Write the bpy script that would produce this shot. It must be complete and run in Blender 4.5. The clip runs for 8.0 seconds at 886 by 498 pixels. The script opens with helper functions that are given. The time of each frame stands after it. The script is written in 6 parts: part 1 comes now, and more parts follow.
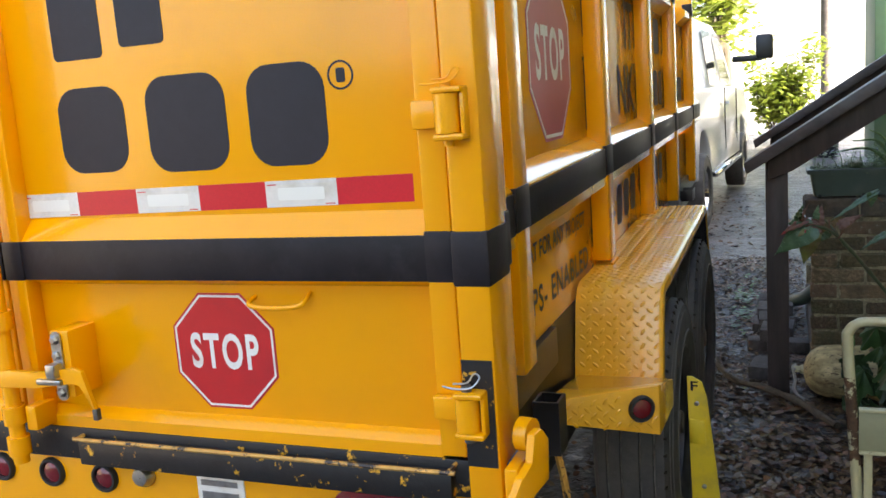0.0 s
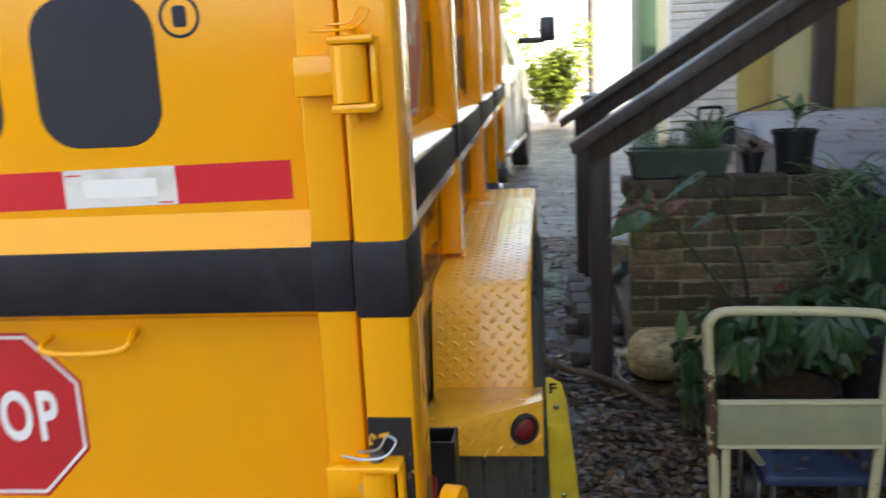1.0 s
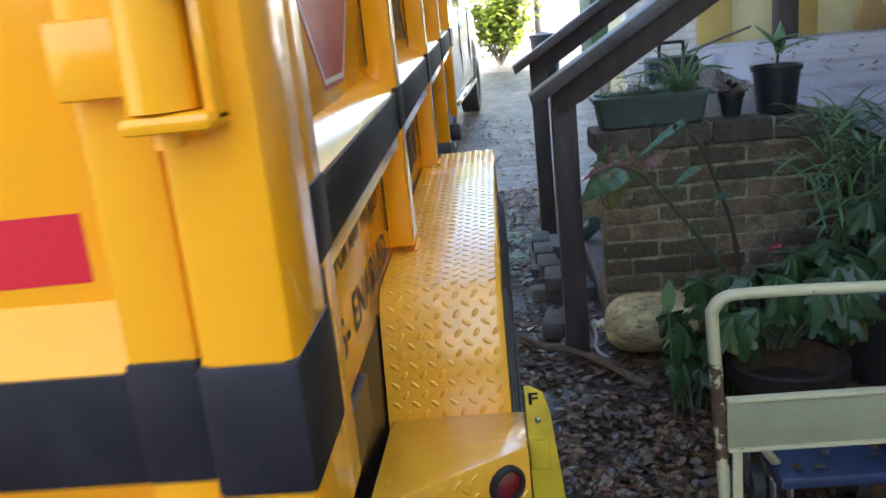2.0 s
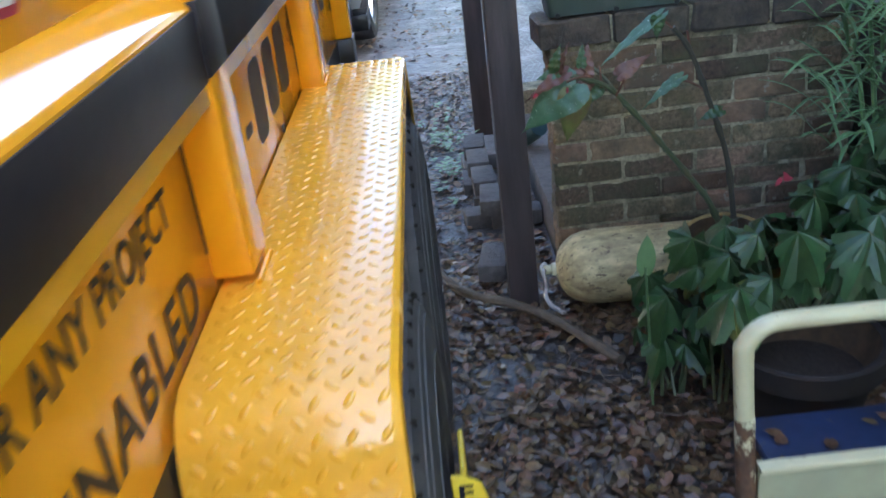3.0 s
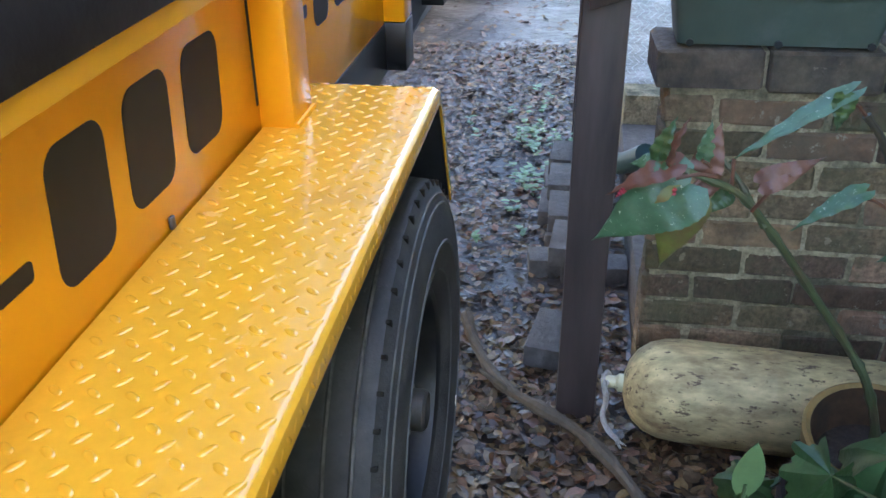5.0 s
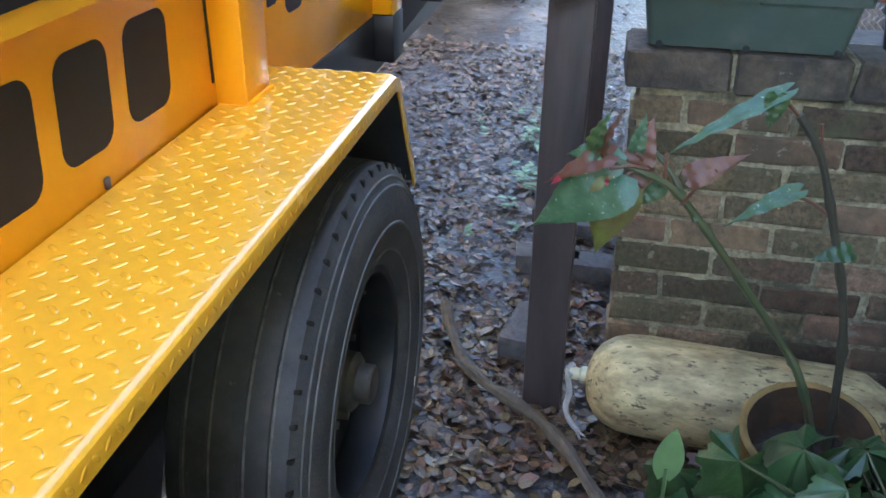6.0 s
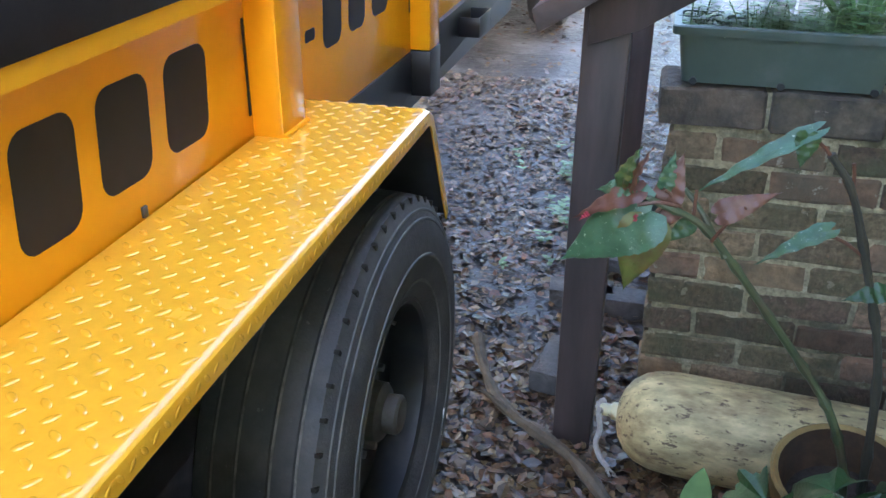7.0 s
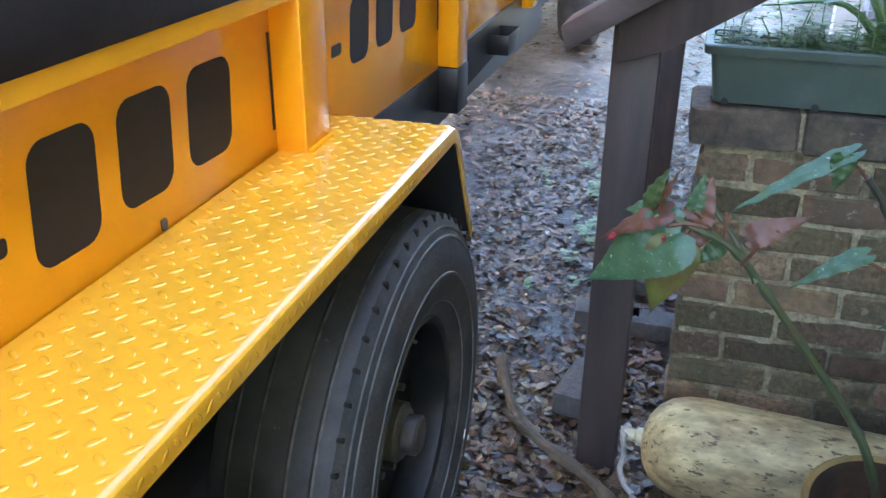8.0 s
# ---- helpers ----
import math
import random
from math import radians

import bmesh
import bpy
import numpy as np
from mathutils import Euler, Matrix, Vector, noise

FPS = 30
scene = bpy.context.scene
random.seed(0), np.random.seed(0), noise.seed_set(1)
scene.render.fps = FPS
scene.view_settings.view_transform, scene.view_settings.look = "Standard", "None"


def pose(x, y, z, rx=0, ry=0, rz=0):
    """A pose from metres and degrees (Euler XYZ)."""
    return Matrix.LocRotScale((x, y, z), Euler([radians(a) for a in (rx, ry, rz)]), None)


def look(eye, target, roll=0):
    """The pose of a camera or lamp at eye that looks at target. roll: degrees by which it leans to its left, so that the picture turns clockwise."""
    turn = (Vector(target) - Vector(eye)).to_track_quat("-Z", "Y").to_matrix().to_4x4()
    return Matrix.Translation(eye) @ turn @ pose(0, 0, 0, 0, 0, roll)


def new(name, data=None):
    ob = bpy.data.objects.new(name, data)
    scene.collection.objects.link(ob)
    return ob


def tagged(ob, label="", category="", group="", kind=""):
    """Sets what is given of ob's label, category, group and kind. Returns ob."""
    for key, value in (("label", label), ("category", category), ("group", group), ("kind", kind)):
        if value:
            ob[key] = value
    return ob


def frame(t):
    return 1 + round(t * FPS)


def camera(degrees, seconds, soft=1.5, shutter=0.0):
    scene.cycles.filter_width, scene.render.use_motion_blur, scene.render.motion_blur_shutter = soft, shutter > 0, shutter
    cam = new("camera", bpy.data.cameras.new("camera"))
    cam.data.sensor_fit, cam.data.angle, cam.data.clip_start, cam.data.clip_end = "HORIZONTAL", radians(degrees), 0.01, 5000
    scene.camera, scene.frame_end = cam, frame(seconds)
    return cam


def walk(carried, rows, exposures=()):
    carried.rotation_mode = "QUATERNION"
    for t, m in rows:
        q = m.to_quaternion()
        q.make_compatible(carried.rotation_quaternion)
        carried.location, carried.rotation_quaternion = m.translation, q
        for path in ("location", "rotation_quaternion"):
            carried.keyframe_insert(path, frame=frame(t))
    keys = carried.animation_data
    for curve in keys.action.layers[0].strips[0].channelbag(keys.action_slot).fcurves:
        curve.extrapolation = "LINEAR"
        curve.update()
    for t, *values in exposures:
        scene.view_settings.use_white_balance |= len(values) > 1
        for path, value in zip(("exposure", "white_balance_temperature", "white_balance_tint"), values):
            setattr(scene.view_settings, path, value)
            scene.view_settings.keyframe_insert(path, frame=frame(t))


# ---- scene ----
cam = camera(54.0, 8.0, shutter=0.4)
PATH = [
    (0, (0.789, 0.255, 1.603), (0.062, 2.09, 1.281), -4.2),
    (0.5, (0.698, 0.362, 1.582), (-0.019, 2.197, 1.239), -4.0),
    (1, (0.497, 0.608, 1.59), (0.259, 2.553, 1.19), -2.9),
    (1.2, (0.466, 0.664, 1.608), (0.303, 2.616, 1.203), -3.8),
    (2.3, (0.472, 1.358, 1.585), (0.344, 3.268, 1.008), -6.9),
    (2.5, (0.497, 1.543, 1.566), (0.414, 3.443, 0.948), -7.4),
    (3, (0.537, 2.057, 1.572), (0.503, 3.877, 0.744), -7.2),
    (3.5, (0.655, 2.408, 1.592), (0.524, 4.223, 0.762), -2.9),
    (4, (0.697, 2.707, 1.585), (0.505, 4.504, 0.726), -0.2),
    (4.2, (0.648, 2.819, 1.58), (0.46, 4.603, 0.696), 0.0),
    (5.3, (0.756, 2.989, 1.562), (0.463, 4.72, 0.602), -0.5),
    (5.5, (0.809, 2.977, 1.559), (0.507, 4.704, 0.597), -0.1),
    (6, (0.886, 2.937, 1.561), (0.532, 4.665, 0.618), 0.7),
    (6.5, (0.891, 2.924, 1.563), (0.479, 4.669, 0.676), 0.8),
    (7, (0.909, 2.927, 1.57), (0.458, 4.666, 0.692), 0.4),
    (7.5, (0.916, 2.939, 1.57), (0.434, 4.687, 0.726), 0.3),
    (8, (0.909, 2.952, 1.559), (0.394, 4.692, 0.718), 0.6),
]
walk(cam, [(t, look(eye, target, roll)) for t, eye, target, roll in PATH],
     exposures=[(0.0, 2.75, 6800, 10), (1.2, 2.75, 6700, 10), (2.5, 3.45, 5600, 10), (4.0, 3.98, 5700, 10), (5.5, 4.14, 5750, 10), (8.0, 4.3, 5750, 10)])

# ---- light ----
world = bpy.data.worlds.new("sky")
scene.world = world
world.use_nodes = True
_n, _l = world.node_tree.nodes, world.node_tree.links
sky = _n.new("ShaderNodeTexSky")
sky.sky_type, sky.sun_disc = "NISHITA", False
sky.sun_elevation, sky.sun_rotation = radians(32), radians(112)
sky.dust_density, sky.ozone_density = 4.5, 1.0
_n["Background"].inputs["Strength"].default_value = 0.15
_l.new(sky.outputs["Color"], _n["Background"].inputs["Color"])

sun = new("sun", bpy.data.lights.new("sun", "SUN"))
sun.data.energy, sun.data.angle, sun.data.color = 4.5, radians(0.6), (1.0, 0.95, 0.86)
SUN_WAY = Vector((math.cos(radians(32)) * math.sin(radians(112)), math.cos(radians(32)) * math.cos(radians(112)), math.sin(radians(32))))
sun.matrix_world = look((20, 10, 25), Vector((20, 10, 25)) - SUN_WAY)

# ---- helpers of the scene ----
HOME = {}


def thing(name, loc, label, category, group="", kind=""):
    """An Empty at a thing's base; its parts are built in world places."""
    ob = new(name)
    ob.empty_display_size = 0.05
    ob.location = loc
    HOME[ob] = Matrix.Translation(loc)
    return tagged(ob, label, category, group, kind)


def mesh_of(name, bm, material, smooth=True):
    me = bpy.data.meshes.new(name)
    bmesh.ops.recalc_face_normals(bm, faces=bm.faces)
    bm.to_mesh(me)
    bm.free()
    for m in material if isinstance(material, (list, tuple)) else (material,):
        me.materials.append(m)
    if smooth:
        me.shade_smooth()
        me.set_sharp_from_angle(angle=radians(32))
    return me


def part(name, bm, material, parent, label="", smooth=True):
    ob = new(name, mesh_of(name, bm, material, smooth))
    ob.parent = parent
    ob.matrix_parent_inverse = HOME.get(parent, Matrix()).inverted()
    if label:
        ob["label"] = label
    return ob


def single(name, bm, material, loc, label, category, group="", kind="", smooth=True):
    """A thing of one mesh, its origin at loc."""
    bmesh.ops.translate(bm, verts=bm.verts, vec=-Vector(loc))
    ob = new(name, mesh_of(name, bm, material, smooth))
    ob.location = loc
    HOME[ob] = Matrix.Translation(loc)
    return tagged(ob, label, category, group, kind)


def box(bm, x0, x1, y0, y1, z0, z1, bevel=0.0, seg=2, m=None):
    g = bmesh.ops.create_cube(bm, size=1.0)
    vs = g["verts"]
    bmesh.ops.scale(bm, verts=vs, vec=(abs(x1 - x0), abs(y1 - y0), abs(z1 - z0)))
    bmesh.ops.translate(bm, verts=vs, vec=((x0 + x1) / 2, (y0 + y1) / 2, (z0 + z1) / 2))
    if m is not None:
        bmesh.ops.transform(bm, matrix=m, verts=vs)
    if bevel > 0:
        es = list({e for v in vs for e in v.link_edges})
        bmesh.ops.bevel(bm, geom=es, offset=bevel, segments=seg, profile=0.5, affect="EDGES", clamp_overlap=True)
    return bm


def boxes(*rows, bevel=0.003):
    bm = bmesh.new()
    for r in rows:
        box(bm, *r, bevel=bevel)
    return bm


def rod(bm, a, b, r0, r1=None, seg=12, caps=True):
    a, b = Vector(a), Vector(b)
    d = b - a
    m = Matrix.Translation((a + b) / 2) @ d.to_track_quat("Z", "Y").to_matrix().to_4x4()
    bmesh.ops.create_cone(bm, cap_ends=caps, segments=seg, radius1=r0, radius2=r0 if r1 is None else r1, depth=d.length, matrix=m)
    return bm


def tube(bm, pts, radii, seg=8, caps=True):
    """A round tube along points, with a radius for all or for each."""
    pts = [Vector(p) for p in pts]
    if not isinstance(radii, (list, tuple)):
        radii = [radii] * len(pts)
    rings, up = [], None
    for i, p in enumerate(pts):
        d = (pts[min(i + 1, len(pts) - 1)] - pts[max(i - 1, 0)]).normalized()
        if up is None:
            up = Vector((0, 0, 1)) if abs(d.z) < 0.9 else Vector((1, 0, 0))
        side = d.cross(up).normalized()
        up = side.cross(d).normalized()
        rings.append([bm.verts.new(p + radii[i] * (math.cos(2 * math.pi * k / seg) * side + math.sin(2 * math.pi * k / seg) * up)) for k in range(seg)])
    for a, b in zip(rings, rings[1:]):
        for k in range(seg):
            bm.faces.new((a[k], a[(k + 1) % seg], b[(k + 1) % seg], b[k]))
    if caps:
        bm.faces.new(rings[0][::-1])
        bm.faces.new(rings[-1])
    return bm


def smooth_path(pts, steps=6):
    """A Catmull-Rom line through points."""
    p = [Vector(q) for q in pts]
    p = [2 * p[0] - p[1]] + p + [2 * p[-1] - p[-2]]
    out = []
    for i in range(1, len(p) - 2):
        for s in range(steps):
            t = s / steps
            out.append(0.5 * (2 * p[i] + (p[i + 1] - p[i - 1]) * t + (2 * p[i - 1] - 5 * p[i] + 4 * p[i + 1] - p[i + 2]) * t * t
                              + (3 * p[i] - p[i - 1] - 3 * p[i + 1] + p[i + 2]) * t ** 3))
    out.append(p[-2])
    return out


def lathe(bm, profile, m, seg=32, closed=False):
    """Turns (radius, along) pairs about the local z axis of m."""
    rings = []
    for r, h in profile:
        if r < 1e-5:
            rings.append([bm.verts.new(m @ Vector((0, 0, h)))])
        else:
            rings.append([bm.verts.new(m @ Vector((r * math.cos(2 * math.pi * k / seg), r * math.sin(2 * math.pi * k / seg), h))) for k in range(seg)])
    pairs = list(zip(rings, rings[1:]))
    if closed:
        pairs.append((rings[-1], rings[0]))
    for a, b in pairs:
        for k in range(seg):
            j = (k + 1) % seg
            if len(a) == 1 and len(b) > 1:
                bm.faces.new((a[0], b[j], b[k]))
            elif len(b) == 1 and len(a) > 1:
                bm.faces.new((a[k], a[j], b[0]))
            elif len(a) > 1:
                bm.faces.new((a[k], a[j], b[j], b[k]))
    return bm


def prism(bm, outline, depth, m, bevel=0.0):
    """A flat outline in the local xy plane of m, given depth along its z."""
    lo = [bm.verts.new(m @ Vector((x, y, 0))) for x, y in outline]
    hi = [bm.verts.new(m @ Vector((x, y, depth))) for x, y in outline]
    fs = [bm.faces.new(lo[::-1]), bm.faces.new(hi)]
    n = len(outline)
    for i in range(n):
        fs.append(bm.faces.new((lo[i], lo[(i + 1) % n], hi[(i + 1) % n], hi[i])))
    if bevel:
        bmesh.ops.bevel(bm, geom=list({e for f in fs for e in f.edges}), offset=bevel, segments=2, profile=0.5, affect="EDGES", clamp_overlap=True)
    return bm


def axes(origin, x, y):
    """A pose from an origin and the directions of its x and y axes."""
    x, y = Vector(x).normalized(), Vector(y).normalized()
    z = x.cross(y)
    m = Matrix((x, y, z)).transposed().to_4x4()
    m.translation = origin
    return m


def lettering(text, w, h, m, bold=0.0, depth=0.0012, shear=0.0, gap=1.0):
    """A bmesh of text fitted into w by h, its lower left corner at m's origin, in m's xy plane."""
    c = bpy.data.curves.new("text", "FONT")
    c.body, c.offset, c.shear, c.resolution_u, c.space_character = text, bold, shear, 4, gap
    c.extrude = 0.0
    ob = bpy.data.objects.new("text", c)
    me = bpy.data.meshes.new_from_object(ob)
    bm = bmesh.new()
    bm.from_mesh(me)
    bpy.data.objects.remove(ob)
    bpy.data.meshes.remove(me)
    bpy.data.curves.remove(c)
    xs, ys = [v.co.x for v in bm.verts], [v.co.y for v in bm.verts]
    x0, y0, kx, ky = min(xs), min(ys), w / (max(xs) - min(xs)), h / (max(ys) - min(ys))
    for v in bm.verts:
        v.co = m @ Vector(((v.co.x - x0) * kx, (v.co.y - y0) * ky, depth))
    bmesh.ops.triangulate(bm, faces=bm.faces)
    for f in bm.faces:
        f.smooth = False
    return bm


def rounded(w, h, r, n=4, x=0.0, y=0.0):
    """A rounded rectangle's outline."""
    out = []
    for cx, cy, a0 in ((w - r, r, -90), (w - r, h - r, 0), (r, h - r, 90), (r, r, 180)):
        for i in range(n + 1):
            a = radians(a0 + 90 * i / n)
            out.append((x + cx + r * math.cos(a), y + cy + r * math.sin(a)))
    return out


# ---- materials ----
def material(name, base, rough=0.5, metal=0.0, grain=0.0, grain_size=40.0, stain=None, stain_size=3.0, stain_low=0.5, stain_high=0.7,
             bump=0.0, bump_size=200.0, coat=0.0, vary=0.0, island=0.0, wear=None, wear_size=25.0, wear_at=0.62, spec=0.5, rough_vary=0.0, stretch=(1, 1, 1)):
    mat = bpy.data.materials.new(name)
    mat.use_nodes = True
    nt = mat.node_tree
    n, l = nt.nodes, nt.links
    b = n["Principled BSDF"]
    b.inputs["Roughness"].default_value, b.inputs["Metallic"].default_value = rough, metal
    b.inputs["Coat Weight"].default_value, b.inputs["Coat Roughness"].default_value = coat, 0.08
    b.inputs["Specular IOR Level"].default_value = spec
    geo = n.new("ShaderNodeNewGeometry")
    mp = n.new("ShaderNodeMapping")
    mp.inputs["Scale"].default_value = stretch
    l.new(geo.outputs["Position"], mp.inputs["Vector"])
    place = mp.outputs["Vector"]

    def noise_node(size, detail=5.0, rough_=0.6):
        t = n.new("ShaderNodeTexNoise")
        t.inputs["Scale"].default_value, t.inputs["Detail"].default_value, t.inputs["Roughness"].default_value = size, detail, rough_
        l.new(place, t.inputs["Vector"])
        return t.outputs["Fac"]

    def remap(fac, a, b_, c, d):
        r = n.new("ShaderNodeMapRange")
        for k, v in zip(("From Min", "From Max", "To Min", "To Max"), (a, b_, c, d)):
            r.inputs[k].default_value = v
        l.new(fac, r.inputs["Value"])
        return r.outputs["Result"]

    def mix(fac, a, b_):
        m = n.new("ShaderNodeMix")
        m.data_type = "RGBA"
        l.new(fac, m.inputs[0])
        for k, v in ((6, a), (7, b_)):
            if isinstance(v, tuple):
                m.inputs[k].default_value = (*v[:3], 1)
            else:
                l.new(v, m.inputs[k])
        return m.outputs[2]

    col = tuple(base)
    if vary or island:
        if vary:
            oi = n.new("ShaderNodeObjectInfo")
            rnd = oi.outputs["Random"]
        else:
            rnd = geo.outputs["Random Per Island"]
        k = vary or island
        ramp = n.new("ShaderNodeHueSaturation")
        ramp.inputs["Color"].default_value = (*base, 1)
        l.new(remap(rnd, 0, 1, 1 - k, 1 + k), ramp.inputs["Value"])
        w = n.new("ShaderNodeMath")
        w.operation = "MULTIPLY"
        w.inputs[1].default_value = 7.31
        l.new(rnd, w.inputs[0])
        f = n.new("ShaderNodeMath")
        f.operation = "FRACT"
        l.new(w.outputs[0], f.inputs[0])
        l.new(remap(f.outputs[0], 0, 1, 0.5 - 0.028 * k, 0.5 + 0.028 * k), ramp.inputs["Hue"])
        col = ramp.outputs["Color"]
    if grain:
        hs = n.new("ShaderNodeHueSaturation")
        if isinstance(col, tuple):
            hs.inputs["Color"].default_value = (*col, 1)
        else:
            l.new(col, hs.inputs["Color"])
        l.new(remap(noise_node(grain_size), 0.25, 0.75, 1 - grain, 1 + grain), hs.inputs["Value"])
        col = hs.outputs["Color"]
    if stain is not None:
        col = mix(remap(noise_node(stain_size, 6.0, 0.65), stain_low, stain_high, 0, 1), col, tuple(stain))
    wearfac = None
    if wear is not None:
        wearfac = remap(noise_node(wear_size, 8.0, 0.7), wear_at, wear_at + 0.03, 0, 1)
        col = mix(wearfac, col, tuple(wear))
    if isinstance(col, tuple):
        b.inputs["Base Color"].default_value = (*col, 1)
    else:
        l.new(col, b.inputs["Base Color"])
    if rough_vary:
        l.new(remap(noise_node(6.0, 6.0), 0.3, 0.7, max(rough - rough_vary, 0.02), min(rough + rough_vary, 1)), b.inputs["Roughness"])
    if bump:
        bp = n.new("ShaderNodeBump")
        bp.inputs["Strength"].default_value, bp.inputs["Distance"].default_value = 1.0, bump
        l.new(noise_node(bump_size, 4.0), bp.inputs["Height"])
        l.new(bp.outputs["Normal"], b.inputs["Normal"])
    return mat


YELLOW = material("yellow_gloss_paint", (0.88, 0.374, 0.002), 0.18, grain=0.04, grain_size=3, stain=(0.78, 0.322, 0.003), stain_size=2.2, stain_low=0.52, stain_high=0.8,
                  bump=0.0006, bump_size=18, rough_vary=0.06, coat=0.22, spec=0.38)
YELLOW_RAIL = material("yellow_rail_gloss", (0.84, 0.385, 0.006), 0.12, grain=0.05, grain_size=6, bump=0.0005, bump_size=18, coat=1.0)
YELLOW_FENDER = material("yellow_plate_paint", (0.80, 0.405, 0.022), 0.22, grain=0.05, grain_size=60, stain=(0.60, 0.30, 0.03), stain_size=5, stain_low=0.55, stain_high=0.8,
                         bump=0.0004, bump_size=120, rough_vary=0.08, coat=0.5, wear=(0.06, 0.045, 0.03), wear_size=60, wear_at=0.70)
CHIPPED = material("chipped_black_paint", (0.012, 0.011, 0.012), 0.45, grain=0.4, grain_size=30, wear=(0.72, 0.36, 0.02), wear_size=26, wear_at=0.59, bump=0.001, bump_size=60)
EDGE_WORN = material("worn_yellow_edge", (0.55, 0.30, 0.06), 0.5, grain=0.3, grain_size=50, wear=(0.03, 0.022, 0.02), wear_size=30, wear_at=0.55, bump=0.0008, bump_size=80)
BAND = material("black_vinyl_band", (0.019, 0.016, 0.019), 0.45, spec=0.2, grain=0.3, grain_size=14, bump=0.0005, bump_size=60, stain=(0.032, 0.029, 0.034), stain_size=9, stain_low=0.55, stain_high=0.75, wear=(0.30, 0.28, 0.27), wear_size=110, wear_at=0.735)
BLACK = material("black_frame_paint", (0.012, 0.012, 0.014), 0.35, grain=0.3, grain_size=20, bump=0.0004, bump_size=80)
UNDERCOAT = material("grey_undercoat", (0.030, 0.030, 0.036), 0.6, grain=0.3, grain_size=20, stain=(0.045, 0.04, 0.036), stain_size=8)
NAVY = material("dark_lettering_vinyl", (0.016, 0.014, 0.021), 0.5, spec=0.35, grain=0.15, grain_size=30)
SLOT = material("shadow_gap", (0.01, 0.007, 0.004), 0.9)
RED = material("red_sign_vinyl", (0.52, 0.018, 0.022), 0.35, grain=0.06, grain_size=20, stain=(0.42, 0.02, 0.025), stain_size=7)
RED_SIDE = material("red_sign_vinyl_faded", (0.40, 0.03, 0.04), 0.28, grain=0.06, grain_size=20)
WHITE = material("white_sign_vinyl", (0.76, 0.74, 0.70), 0.38, grain=0.05, grain_size=40, stain=(0.6, 0.56, 0.5), stain_size=14)
TAPE_RED = material("red_reflective_tape", (0.58, 0.012, 0.025), 0.3, grain=0.08, grain_size=260)
TAPE_WHITE = material("white_reflective_tape", (0.70, 0.67, 0.62), 0.3, grain=0.05, grain_size=260, stain=(0.55, 0.52, 0.46), stain_size=18)
TAPE_PRINT = material("pale_tape_print", (0.78, 0.77, 0.72), 0.4)
STEEL = material("zinc_steel", (0.42, 0.42, 0.41), 0.35, 1.0, grain=0.25, grain_size=50, wear=(0.12, 0.07, 0.04), wear_size=60, wear_at=0.66)
RUBBER = material("tyre_rubber", (0.046, 0.046, 0.050), 0.6, grain=0.4, grain_size=14, stain=(0.085, 0.082, 0.080), stain_size=9, stain_low=0.45, stain_high=0.75, bump=0.0014, bump_size=120, wear=(0.15, 0.145, 0.14), wear_size=90, wear_at=0.655)
SIDEWALL = material("tyre_sidewall", (0.085, 0.085, 0.088), 0.6, grain=0.4, grain_size=30, stain=(0.14, 0.137, 0.13), stain_size=14, stain_low=0.5, stain_high=0.75, bump=0.0008, bump_size=140)
RIM = material("black_rim", (0.014, 0.015, 0.019), 0.35, grain=0.3, grain_size=20, stain=(0.03, 0.028, 0.026), stain_size=9)
RUSTY = material("greasy_hub", (0.13, 0.125, 0.12), 0.5, 0.6, grain=0.3, grain_size=40, stain=(0.06, 0.045, 0.035), stain_size=20)
LENS = material("red_lamp_lens", (0.16, 0.006, 0.012), 0.15, coat=0.5, bump=0.0008, bump_size=90)
GROMMET = material("rubber_grommet", (0.014, 0.014, 0.016), 0.6, grain=0.2)
BOOT = material("yellow_clamp_paint", (0.78, 0.56, 0.03), 0.42, grain=0.06, grain_size=20, stain=(0.6, 0.42, 0.05), stain_size=8, bump=0.0004, bump_size=40)
WOOD = material("dark_stained_wood", (0.056, 0.041, 0.037), 0.55, grain=0.4, grain_size=22, stain=(0.085, 0.066, 0.058), stain_size=3.5, stain_low=0.5, stain_high=0.8, bump=0.002, bump_size=40, stretch=(1, 1, 0.15))
WOOD_RAIL = material("weathered_rail_wood", (0.075, 0.062, 0.058), 0.5, grain=0.4, grain_size=30, stain=(0.16, 0.15, 0.145), stain_size=5, stain_low=0.5, stain_high=0.8, bump=0.002, bump_size=60, stretch=(0.3, 1, 0.6))
BRICK = material("old_brick", (0.178, 0.124, 0.070), 0.9, grain=0.6, grain_size=60, stain=(0.085, 0.082, 0.040), stain_size=9, stain_low=0.44, stain_high=0.66, bump=0.010, bump_size=60, vary=0.6, wear=(0.24, 0.20, 0.125), wear_size=22, wear_at=0.62)
BRICK_RED = material("old_red_brick", (0.175, 0.110, 0.062), 0.9, grain=0.45, grain_size=26, stain=(0.105, 0.085, 0.052), stain_size=8, stain_low=0.40, stain_high=0.66, bump=0.009, bump_size=45, vary=0.45, wear=(0.26, 0.225, 0.16), wear_size=22, wear_at=0.61)
BRICK_CAP = material("dark_cap_brick", (0.105, 0.083, 0.056), 0.9, grain=0.5, grain_size=30, stain=(0.042, 0.036, 0.032), stain_size=6, stain_low=0.45, stain_high=0.66, bump=0.009, bump_size=45, vary=0.3, wear=(0.17, 0.14, 0.10), wear_size=18, wear_at=0.64)
